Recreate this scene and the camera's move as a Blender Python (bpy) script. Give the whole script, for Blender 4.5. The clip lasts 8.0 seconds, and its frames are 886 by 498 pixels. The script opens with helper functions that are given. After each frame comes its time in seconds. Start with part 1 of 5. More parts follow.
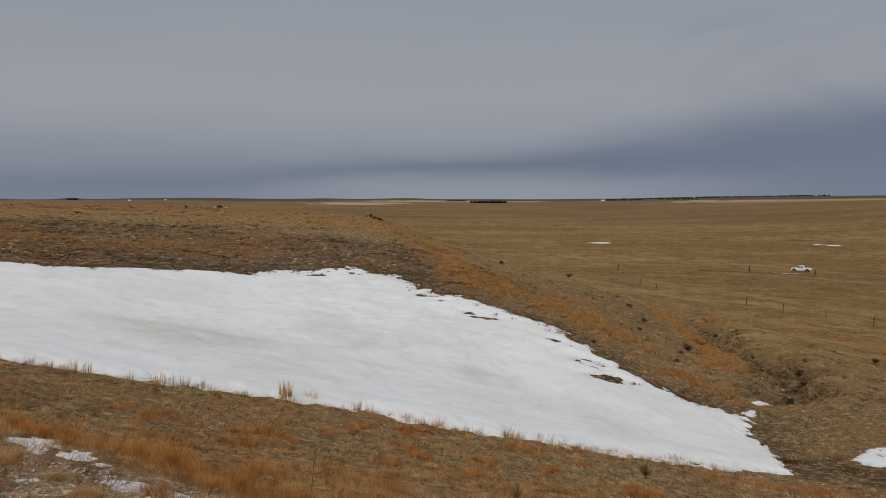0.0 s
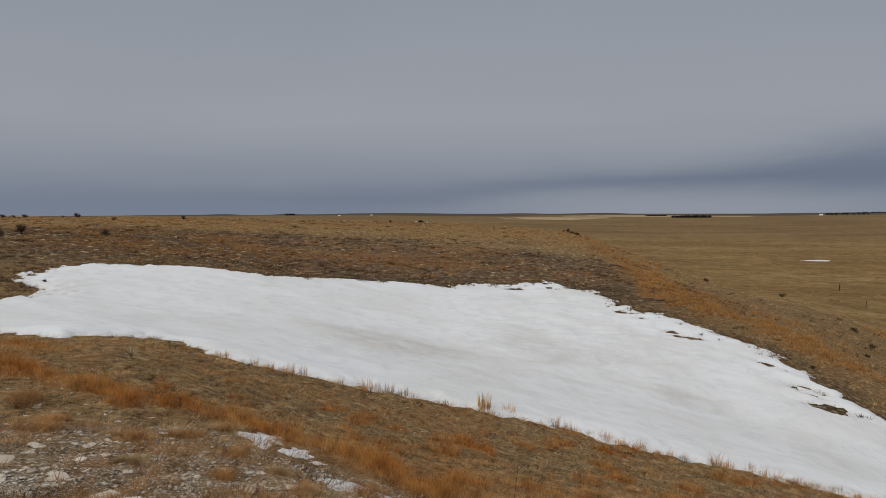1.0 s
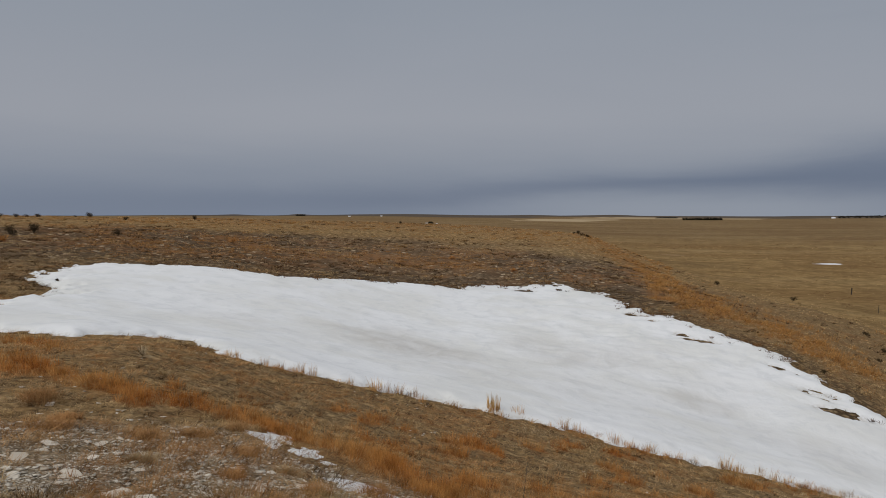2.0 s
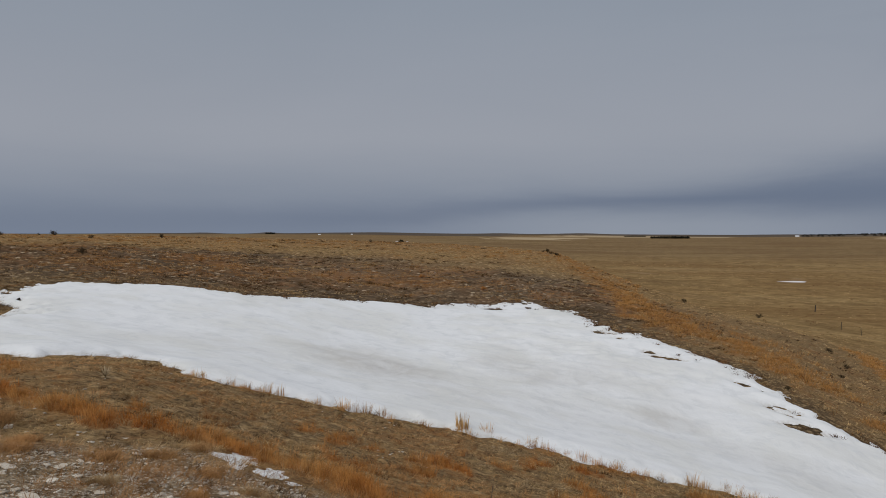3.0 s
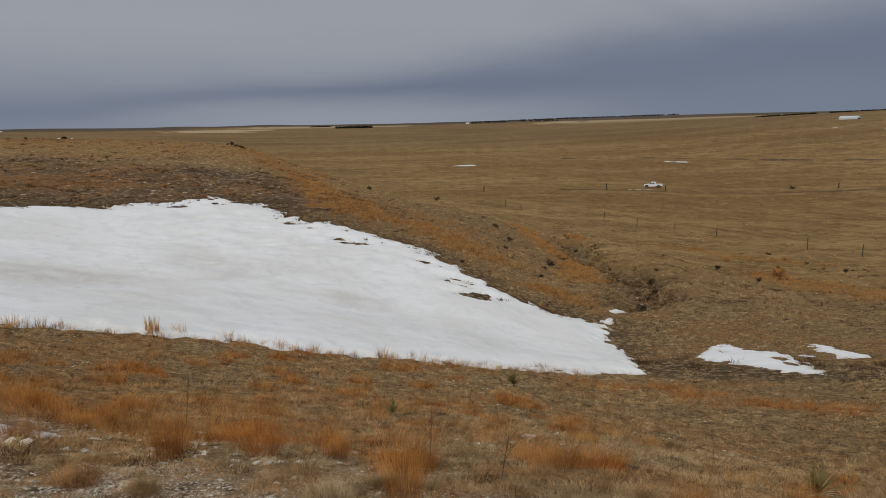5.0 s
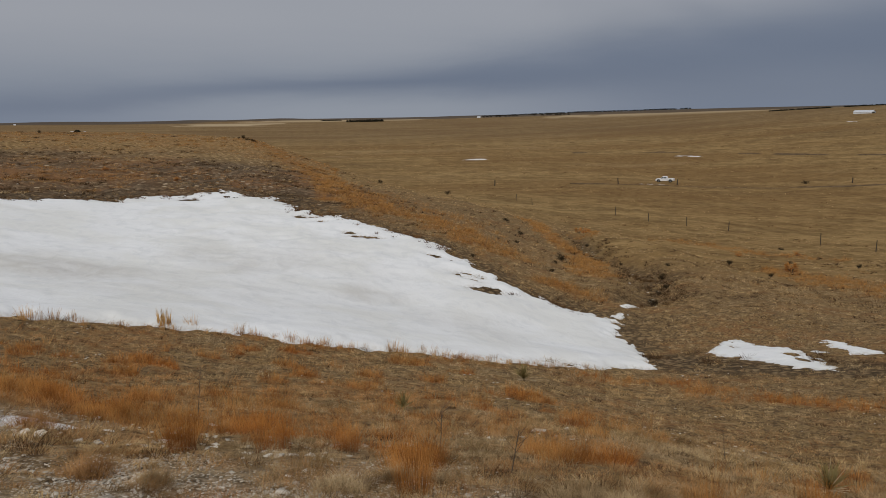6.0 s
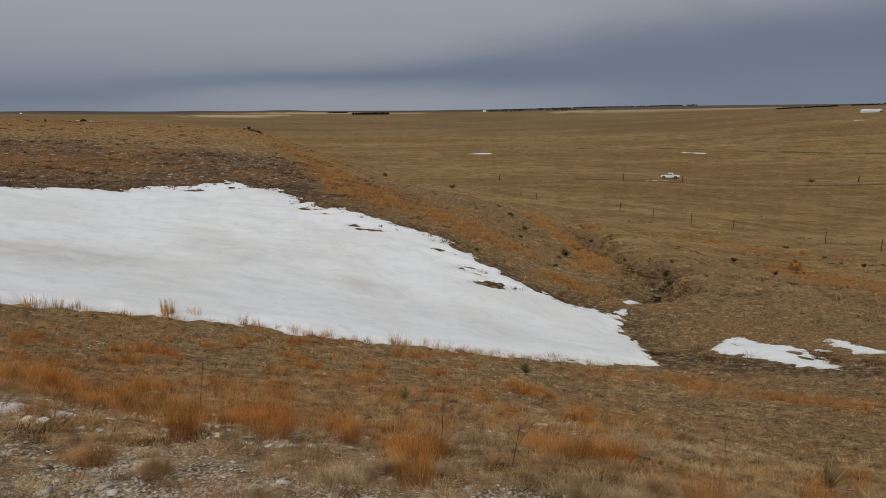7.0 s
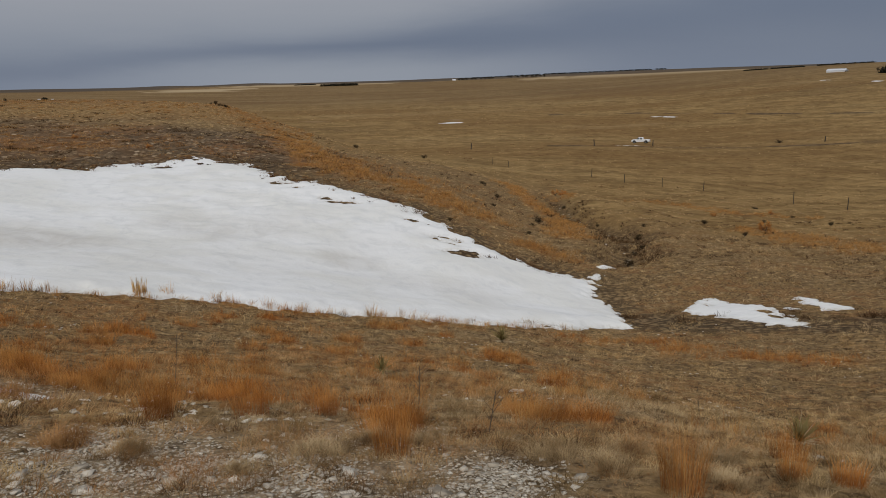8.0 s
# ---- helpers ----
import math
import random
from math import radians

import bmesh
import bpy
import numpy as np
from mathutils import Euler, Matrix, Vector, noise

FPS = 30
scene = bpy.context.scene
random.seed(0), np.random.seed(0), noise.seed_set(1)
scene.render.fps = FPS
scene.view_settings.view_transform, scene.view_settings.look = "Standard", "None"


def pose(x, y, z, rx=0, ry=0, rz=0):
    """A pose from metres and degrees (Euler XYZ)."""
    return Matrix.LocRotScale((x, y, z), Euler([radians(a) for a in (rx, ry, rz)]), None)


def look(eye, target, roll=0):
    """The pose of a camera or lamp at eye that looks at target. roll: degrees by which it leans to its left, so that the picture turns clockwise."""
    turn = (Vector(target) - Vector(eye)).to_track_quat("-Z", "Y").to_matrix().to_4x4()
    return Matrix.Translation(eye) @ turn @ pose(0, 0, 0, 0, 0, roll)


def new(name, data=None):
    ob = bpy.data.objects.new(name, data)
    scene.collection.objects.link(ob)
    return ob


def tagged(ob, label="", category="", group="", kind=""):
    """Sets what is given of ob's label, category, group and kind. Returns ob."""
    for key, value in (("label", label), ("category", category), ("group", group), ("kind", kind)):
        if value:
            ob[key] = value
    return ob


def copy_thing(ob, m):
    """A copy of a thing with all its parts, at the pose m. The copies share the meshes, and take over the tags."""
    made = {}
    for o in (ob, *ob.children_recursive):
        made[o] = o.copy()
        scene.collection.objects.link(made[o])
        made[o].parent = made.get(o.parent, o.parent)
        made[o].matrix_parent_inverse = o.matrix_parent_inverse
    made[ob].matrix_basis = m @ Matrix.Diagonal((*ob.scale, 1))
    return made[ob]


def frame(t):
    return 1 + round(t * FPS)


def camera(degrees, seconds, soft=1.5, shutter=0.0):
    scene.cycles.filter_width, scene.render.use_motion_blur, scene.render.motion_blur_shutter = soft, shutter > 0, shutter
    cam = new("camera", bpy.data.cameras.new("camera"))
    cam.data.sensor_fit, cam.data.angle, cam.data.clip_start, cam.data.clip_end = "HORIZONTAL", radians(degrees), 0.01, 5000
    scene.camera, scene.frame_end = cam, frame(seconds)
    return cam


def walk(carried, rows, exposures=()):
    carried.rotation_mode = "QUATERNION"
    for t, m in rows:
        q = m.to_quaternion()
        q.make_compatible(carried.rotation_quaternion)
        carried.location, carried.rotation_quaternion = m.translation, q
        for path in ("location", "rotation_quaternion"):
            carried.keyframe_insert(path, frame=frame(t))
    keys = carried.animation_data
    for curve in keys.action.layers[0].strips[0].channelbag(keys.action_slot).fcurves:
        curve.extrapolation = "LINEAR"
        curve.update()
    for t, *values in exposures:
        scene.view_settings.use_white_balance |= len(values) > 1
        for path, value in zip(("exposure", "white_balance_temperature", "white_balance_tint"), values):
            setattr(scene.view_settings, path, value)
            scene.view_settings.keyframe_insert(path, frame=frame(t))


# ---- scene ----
cam = camera(58.5, 8.0, soft=0.85)
EYE = 1.65
# seconds, x, y, z from the first eye, yaw, pitch, roll
ROWS = [
    (0.0, 0.000, 0.000, 0.000, -0.00, -3.55, 0.05),
    (0.5, -0.060, 0.051, -0.007, 9.10, -3.77, 0.13),
    (1.0, -0.097, 0.055, -0.018, 14.13, -2.45, 0.18),
    (1.5, -0.108, 0.039, -0.016, 14.93, -2.67, -0.06),
    (3.0, -0.038, -0.006, -0.004, 12.72, -1.03, -0.13),
    (3.5, -0.023, -0.062, 0.002, 7.00, -0.87, -0.13),
    (4.0, -0.017, -0.048, -0.036, -1.88, -1.71, 0.47),
    (4.5, -0.013, -0.076, -0.049, -7.80, -6.98, 1.58),
    (4.7, -0.007, -0.090, -0.039, -9.43, -8.33, 1.29),
    (5.8, -0.002, -0.089, -0.045, -9.77, -9.49, 1.05),
    (6.0, -0.006, -0.091, -0.036, -8.85, -9.46, 1.07),
    (6.5, -0.018, -0.095, -0.035, -8.61, -9.50, 0.40),
    (7.0, -0.002, -0.082, -0.045, -8.44, -9.90, 0.38),
    (7.5, -0.007, -0.074, -0.051, -8.39, -11.28, 0.64),
    (8.0, 0.014, -0.076, -0.052, -10.61, -12.09, 1.68),
]
walk(cam, [(t, pose(x, y, EYE + z, 90 + pitch, roll, yaw)) for t, x, y, z, yaw, pitch, roll in ROWS],
     [(0.0, 0.0, 6450, 10), (1.5, 0.0, 6400, 10), (3.0, 0.0, 6270, 10), (3.5, 0.0, 6230, 10), (4.0, 0.0, 6250, 10), (4.5, 0.0, 6350, 10), (5.8, 0.0, 6450, 10), (8.0, 0.0, 6450, 10)])

# ---- sky and light ----
SUN_HEIGHT, SUN_BEARING = 34, -155


class Graph:
    """Short way to chain math nodes."""

    def __init__(self, tree):
        self.tree = tree

    def node(self, kind, **values):
        made = self.tree.nodes.new(kind)
        for key, value in values.items():
            self.feed(made.inputs[key], value)
        return made

    def feed(self, socket, value):
        if isinstance(value, bpy.types.NodeSocket):
            self.tree.links.new(value, socket)
        else:
            socket.default_value = value

    def attribute(self, name):
        made = self.tree.nodes.new("ShaderNodeAttribute")
        made.attribute_name = name
        return made.outputs

    def math(self, operation, a, b=0.0, c=0.0):
        made = self.tree.nodes.new("ShaderNodeMath")
        made.operation = operation
        for socket, value in zip(made.inputs, (a, b, c)):
            self.feed(socket, value)
        return made.outputs[0]

    def smooth(self, value, low, high, to_low=0.0, to_high=1.0):
        made = self.tree.nodes.new("ShaderNodeMapRange")
        made.interpolation_type = "SMOOTHSTEP"
        for socket, v in zip(made.inputs, (value, low, high, to_low, to_high)):
            self.feed(socket, v)
        return made.outputs[0]

    def mix(self, factor, a, b, blend="MIX"):
        made = self.tree.nodes.new("ShaderNodeMix")
        made.data_type, made.blend_type = "RGBA", blend
        for socket, v in zip((made.inputs[0], made.inputs[6], made.inputs[7]), (factor, a, b)):
            self.feed(socket, (*v, 1) if isinstance(v, tuple) and len(v) == 3 else v)
        return made.outputs[2]

    def noise(self, vector, scale, detail=4.0, rough=0.55, distortion=0.0):
        made = self.tree.nodes.new("ShaderNodeTexNoise")
        for key, v in (("Vector", vector), ("Scale", scale), ("Detail", detail), ("Roughness", rough), ("Distortion", distortion)):
            self.feed(made.inputs[key], v)
        return made.outputs[0]

    def stretch(self, vector, scale):
        made = self.tree.nodes.new("ShaderNodeMapping")
        self.feed(made.inputs[0], vector)
        made.inputs["Scale"].default_value = scale
        return made.outputs[0]


def build_sky():
    world = bpy.data.worlds.new("overcast_sky")
    world.use_nodes = True
    scene.world = world
    tree = world.node_tree
    tree.nodes.clear()
    g = Graph(tree)
    way = g.node("ShaderNodeTexCoord").outputs["Generated"]
    axes = g.node("ShaderNodeSeparateXYZ", Vector=way)
    x, y, z = axes.outputs
    side = g.math("DIVIDE", x, g.math("SQRT", g.math("ADD", g.math("ADD", g.math("MULTIPLY", x, x), g.math("MULTIPLY", y, y)), 0.001)))
    ripple = g.math("SUBTRACT", g.noise(g.stretch(way, (1.3, 1.3, 9.0)), 2.2, 5, 0.6, 0.4), 0.5)
    broad = g.math("SUBTRACT", g.noise(g.stretch(way, (1.0, 1.0, 3.5)), 2.0, 3, 0.5, 0.6), 0.5)
    height = g.math("MULTIPLY_ADD", ripple, 0.030, z)
    # the grey deck: darkest near the skyline, brightest overhead
    deck = g.mix(g.smooth(height, 0.0, 0.13), (0.186, 0.218, 0.280), (0.314, 0.327, 0.362))
    deck = g.mix(g.smooth(height, 0.10, 0.34), deck, (0.262, 0.293, 0.338))
    deck = g.mix(g.smooth(z, 0.36, 0.85), deck, (0.68, 0.695, 0.74))
    deck = g.mix(g.math("MULTIPLY", g.smooth(g.math("MULTIPLY_ADD", side, 0.5, broad), 0.11, 0.58), g.smooth(z, 0.5, 0.1)), deck, (0.146, 0.170, 0.222))
    # a dark roll of cloud that climbs to the east, with a paler slot under it
    east = g.math("MAXIMUM", side, 0.0)
    middle = g.math("MULTIPLY_ADD", g.math("MULTIPLY", east, east), 0.06, g.math("MULTIPLY_ADD", side, 0.030, 0.036))
    width = g.math("MULTIPLY_ADD", east, 0.075, 0.015)
    off = g.math("DIVIDE", g.math("SUBTRACT", height, middle), width)
    roll_mask = g.math("EXPONENT", g.math("MULTIPLY", g.math("MULTIPLY", off, off), -1.0))
    roll_mask = g.math("MULTIPLY", roll_mask, g.smooth(side, -0.75, 0.15, 0.14, 0.78))
    deck = g.mix(roll_mask, deck, (0.116, 0.146, 0.212))
    slot = g.math("MULTIPLY", g.smooth(height, 0.045, 0.008), g.smooth(g.math("ABSOLUTE", g.math("SUBTRACT", side, 0.06)), 0.42, 0.05))
    deck = g.mix(g.math("MULTIPLY", slot, 0.75), deck, (0.290, 0.315, 0.360))
    deck = g.mix(g.math("MULTIPLY_ADD", broad, 0.9, 0.10), deck, g.mix(1.0, deck, (1.12, 1.10, 1.08), "MULTIPLY"))
    # the thin side of the deck, behind the walker, where the sun stands
    glow = g.math("MULTIPLY", g.smooth(g.math("MULTIPLY_ADD", side, -0.15, y), 0.1, -0.7), g.smooth(z, 0.0, 0.25))
    deck = g.mix(glow, deck, g.mix(1.0, deck, (1.65, 1.60, 1.52), "MULTIPLY"))
    clear = g.node("ShaderNodeTexSky")
    clear.sky_type, clear.sun_disc = "NISHITA", False
    clear.sun_elevation, clear.sun_rotation = radians(SUN_HEIGHT), radians(SUN_BEARING)
    faint = g.mix(1.0, clear.outputs[0], (0.06, 0.06, 0.06), "MULTIPLY")
    both = g.mix(0.96, faint, deck)
    back = g.node("ShaderNodeBackground", Color=both, Strength=1.0)
    out = g.node("ShaderNodeOutputWorld", Surface=back.outputs[0])
    return world


build_sky()
sun_data = bpy.data.lights.new("sun", "SUN")
sun_data.energy, sun_data.angle, sun_data.color = 0.9, radians(35), (1.0, 0.96, 0.9)
sun = new("sun", sun_data)
sun.matrix_world = look((0, 0, 60), Vector((0, 0, 60)) - Vector((math.sin(radians(SUN_BEARING)) * math.cos(radians(SUN_HEIGHT)),
                                                                   math.cos(radians(SUN_BEARING)) * math.cos(radians(SUN_HEIGHT)), math.sin(radians(SUN_HEIGHT)))))


# ---- materials ----
def material(name, rough=0.9):
    mat = bpy.data.materials.new(name)
    mat.use_nodes = True
    shader = mat.node_tree.nodes["Principled BSDF"]
    shader.inputs["Roughness"].default_value = rough
    shader.inputs["Specular IOR Level"].default_value = 0.04 if rough > 0.85 else 0.25
    return mat, Graph(mat.node_tree), shader


def bump(g, shader, height, strength, distance):
    made = g.node("ShaderNodeBump", Height=height, Strength=strength, Distance=distance)
    g.feed(shader.inputs["Normal"], made.outputs[0])


def plain_material(name, colour, rough=0.6, metal=0.0, grain=30.0, spread=0.12):
    mat, g, shader = material(name, rough)
    place = g.node("ShaderNodeTexCoord").outputs["Object"]
    tone = g.smooth(g.noise(place, grain, 4), 0.3, 0.7)
    dark, light = tuple(c * (1 - spread) for c in colour), tuple(min(1, c * (1 + spread)) for c in colour)
    g.feed(shader.inputs["Base Color"], g.mix(tone, dark, light))
    shader.inputs["Metallic"].default_value = metal
    return mat


def tussocks_of(g, place, scale, warp):
    """Cells of clumped growth: 1 in the middle of a clump, 0 in the gap, and a chance for each clump."""
    pushed = g.node("ShaderNodeVectorMath")
    pushed.operation = "MULTIPLY_ADD"
    cloud = g.node("ShaderNodeTexNoise", Vector=place, Scale=scale * 2.3, Detail=3.0)
    g.feed(pushed.inputs[0], cloud.outputs["Color"])
    pushed.inputs[1].default_value = (warp, warp, warp)
    g.feed(pushed.inputs[2], place)
    cells = g.node("ShaderNodeTexVoronoi", Vector=pushed.outputs[0], Scale=scale)
    chance = g.node("ShaderNodeSeparateColor", Color=cells.outputs["Color"])
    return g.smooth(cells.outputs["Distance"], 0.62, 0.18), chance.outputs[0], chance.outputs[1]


def ground_material():
    mat, g, shader = material("prairie_sod", 0.95)
    place = g.node("ShaderNodeNewGeometry").outputs["Position"]
    cover = g.attribute("cover")
    parts = g.node("ShaderNodeSeparateColor", Color=cover["Color"])
    rust, stony, damp = parts.outputs
    far = cover["Alpha"]
    area = g.attribute("fields")
    fields = g.node("ShaderNodeSeparateColor", Color=area["Color"])
    pale, dark, hill = fields.outputs
    gold = area["Alpha"]
    fine = g.noise(place, 13.0, 6, 0.7)
    clump = g.noise(place, 1.6, 5, 0.6)
    russet = g.noise(place, 0.42, 5, 0.62)
    # short sod: straw tussocks; darker litter between them carries painted gap shade
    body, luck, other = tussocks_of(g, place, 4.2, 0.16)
    litter_gap_shade = g.mix(g.smooth(fine, 0.35, 0.65), (0.070, 0.045, 0.023), (0.285, 0.190, 0.098))
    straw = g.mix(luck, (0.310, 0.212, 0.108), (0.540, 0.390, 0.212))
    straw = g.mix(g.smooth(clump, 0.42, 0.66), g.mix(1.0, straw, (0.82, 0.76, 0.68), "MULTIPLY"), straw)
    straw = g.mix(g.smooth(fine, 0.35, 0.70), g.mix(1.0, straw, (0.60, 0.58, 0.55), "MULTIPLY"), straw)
    sod = g.mix(body, litter_gap_shade, straw)
    sod = g.mix(g.math("MULTIPLY", g.smooth(russet, 0.48, 0.62), g.smooth(other, 0.35, 0.75, 0.08, 0.5)), sod, g.mix(fine, (0.165, 0.076, 0.030), (0.340, 0.172, 0.072)))
    # the opposite hill: dark clods, grey-brown growth and pale stones; gap shade painted between
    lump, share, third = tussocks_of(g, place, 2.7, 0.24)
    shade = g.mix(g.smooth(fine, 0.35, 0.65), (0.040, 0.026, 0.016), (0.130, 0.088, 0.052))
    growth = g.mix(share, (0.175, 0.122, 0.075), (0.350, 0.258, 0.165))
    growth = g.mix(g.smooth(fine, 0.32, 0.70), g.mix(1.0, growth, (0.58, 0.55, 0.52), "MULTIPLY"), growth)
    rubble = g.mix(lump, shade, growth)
    rubble = g.mix(g.smooth(third, 0.80, 0.84, 0.0, 0.8), rubble, g.mix(fine, (0.030, 0.020, 0.013), (0.085, 0.056, 0.032)))
    rubble = g.mix(g.math("MULTIPLY", g.smooth(share, 0.90, 0.93), g.smooth(lump, 0.3, 0.8)), rubble, (0.430, 0.345, 0.245))
    red = g.math("MULTIPLY", g.smooth(g.noise(place, 0.13, 4, 0.6), 0.46, 0.62), g.smooth(third, 0.3, 0.6, 0.05, 0.5))
    rubble = g.mix(red, rubble, g.mix(fine, (0.170, 0.078, 0.032), (0.350, 0.170, 0.070)))
    rubble = g.mix(g.math("MULTIPLY", gold, 0.75), rubble, g.mix(lump, (0.235, 0.150, 0.066), (0.430, 0.290, 0.130)))
    sod = g.mix(hill, sod, rubble)
    # the plain: long swales, pale and dark grass, and finer mottling
    flat = g.stretch(place, (1, 1, 0))
    field = g.noise(flat, 0.11, 7, 0.70)
    wide = g.noise(g.stretch(place, (0.5, 1.0, 0)), 0.012, 6, 0.62)
    band = g.noise(g.stretch(place, (0.30, 1.0, 0)), 0.020, 9, 0.70, 0.8)
    tuft = g.noise(flat, 0.50, 6, 0.8)
    meadow = g.mix(g.smooth(field, 0.38, 0.62), (0.212, 0.136, 0.058), (0.350, 0.232, 0.102))
    meadow = g.mix(g.smooth(wide, 0.40, 0.56, 0.65, 0.0), meadow, (0.205, 0.118, 0.046))
    meadow = g.mix(g.smooth(wide, 0.56, 0.70, 0.0, 0.65), meadow, (0.350, 0.250, 0.120))
    meadow = g.mix(g.smooth(band, 0.54, 0.68, 0.0, 0.40), meadow, (0.400, 0.285, 0.155))
    meadow = g.mix(g.smooth(band, 0.44, 0.32, 0.0, 0.45), meadow, (0.150, 0.098, 0.046))
    meadow = g.mix(g.smooth(tuft, 0.38, 0.58), g.mix(1.0, meadow, (0.64, 0.61, 0.57), "MULTIPLY"), g.mix(1.0, meadow, (1.0, 1.0, 1.0), "MULTIPLY"))
    meadow = g.mix(g.math("MULTIPLY", dark, 0.85), meadow, g.mix(field, (0.050, 0.046, 0.046), (0.085, 0.070, 0.060)))
    meadow = g.mix(g.math("MULTIPLY", pale, 0.7), meadow, g.mix(band, (0.400, 0.300, 0.180), (0.580, 0.465, 0.310)))
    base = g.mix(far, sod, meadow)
    base = g.mix(g.math("MULTIPLY", rust, 0.7), base, g.mix(clump, (0.240, 0.100, 0.032), (0.380, 0.175, 0.055)))
    # bare gravelly earth with chips of two sizes
    earth = g.mix(g.smooth(fine, 0.3, 0.7), (0.070, 0.050, 0.032), (0.400, 0.318, 0.225))
    chips = g.node("ShaderNodeTexVoronoi", Vector=place, Scale=38.0)
    tone = g.node("ShaderNodeSeparateColor", Color=chips.outputs["Color"])
    chip = g.math("MULTIPLY", g.smooth(chips.outputs["Distance"], 0.50, 0.30), g.smooth(tone.outputs[0], 0.40, 0.45))
    earth = g.mix(chip, earth, g.mix(tone.outputs[1], (0.360, 0.300, 0.225), (0.780, 0.720, 0.620)))
    base = g.mix(g.math("MULTIPLY", stony, g.smooth(clump, 0.34, 0.50, 0.45, 0.95)), base, earth)
    # damp soil, with the same painted shade in its gaps
    base = g.mix(g.math("MULTIPLY", damp, 0.8), base, g.mix(body, (0.045, 0.032, 0.021), g.mix(fine, (0.130, 0.092, 0.055), (0.330, 0.238, 0.145))))
    base = g.mix(1.0, base, (1.02, 1.0, 0.94), "MULTIPLY")
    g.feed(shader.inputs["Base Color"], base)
    relief = g.math("MULTIPLY_ADD", body, 0.8, g.math("MULTIPLY_ADD", clump, 0.6, fine))
    bump(g, shader, relief, 0.9, 0.05)
    return mat


def snow_material():
    mat, g, shader = material("old_snow", 0.75)
    place = g.node("ShaderNodeNewGeometry").outputs["Position"]
    dust = g.attribute("dust")["Fac"]
    broad = g.noise(place, 0.30, 4, 0.55, 0.4)
    fine = g.noise(g.stretch(place, (1.5, 0.8, 1)), 5.0, 6, 0.65)
    cups = g.noise(g.stretch(place, (1.0, 0.8, 1)), 1.5, 4, 0.58, 0.3)
    ripple = g.noise(g.stretch(place, (1.7, 0.6, 1)), 0.9, 6, 0.66, 0.8)
    rind = g.attribute("rind")["Fac"]
    base = g.mix(g.smooth(broad, 0.38, 0.66), (0.778, 0.772, 0.752), (0.724, 0.712, 0.670))
    base = g.mix(g.smooth(cups, 0.50, 0.66, 0.0, 0.35), base, (0.600, 0.605, 0.595))
    base = g.mix(g.math("MULTIPLY", rind, g.smooth(fine, 0.35, 0.65)), base, (0.480, 0.440, 0.380))
    base = g.mix(g.math("MULTIPLY", dust, g.smooth(ripple, 0.30, 0.70, 0.55, 1.0)), base, (0.500, 0.466, 0.410))
    base = g.mix(g.smooth(fine, 0.62, 0.78, 0.0, 0.14), base, (0.560, 0.545, 0.510))
    g.feed(shader.inputs["Base Color"], base)
    bump(g, shader, g.math("MULTIPLY_ADD", cups, 1.8, g.math("MULTIPLY", fine, 0.35)), 0.45, 0.07)
    return mat


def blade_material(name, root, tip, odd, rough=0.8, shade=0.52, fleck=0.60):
    """Grass: darker at the root with painted-in tuft shade, each blade its own tone."""
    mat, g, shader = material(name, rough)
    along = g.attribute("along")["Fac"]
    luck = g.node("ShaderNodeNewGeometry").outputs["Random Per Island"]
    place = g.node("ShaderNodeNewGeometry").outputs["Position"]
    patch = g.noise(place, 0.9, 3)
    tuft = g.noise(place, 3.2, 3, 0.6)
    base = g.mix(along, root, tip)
    base = g.mix(g.math("MULTIPLY", luck, g.smooth(patch, 0.3, 0.7)), base, odd)
    base = g.mix(g.smooth(g.math("FRACT", g.math("MULTIPLY", luck, 7.3)), 0.0, 1.0, 0.0, 0.5), base, g.mix(1.0, base, (0.55, 0.55, 0.55), "MULTIPLY"))
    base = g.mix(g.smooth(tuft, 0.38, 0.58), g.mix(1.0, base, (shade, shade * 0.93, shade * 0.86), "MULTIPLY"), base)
    base = g.mix(g.smooth(g.noise(place, 0.55, 4, 0.6), 0.50, 0.68, 0.0, 0.40), base, g.mix(1.0, base, (0.95, 0.75, 0.55), "MULTIPLY"))
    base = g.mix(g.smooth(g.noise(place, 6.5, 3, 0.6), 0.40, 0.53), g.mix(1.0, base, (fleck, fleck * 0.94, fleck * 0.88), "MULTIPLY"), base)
    base = g.mix(1.0, base, (1.03, 1.0, 0.93), "MULTIPLY")
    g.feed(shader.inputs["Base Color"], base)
    shader.inputs["Specular IOR Level"].default_value = 0.02
    lit = g.node("ShaderNodeVectorMath")
    lit.operation = "MULTIPLY_ADD"
    g.feed(lit.inputs[0], g.node("ShaderNodeNewGeometry").outputs["Normal"])
    lit.inputs[1].default_value, lit.inputs[2].default_value = (0.8, 0.8, 0.8), (0.0, 0.0, 0.5)
    unit = g.node("ShaderNodeVectorMath")
    unit.operation = "NORMALIZE"
    g.feed(unit.inputs[0], lit.outputs[0])
    g.feed(shader.inputs["Normal"], unit.outputs[0])
    return mat


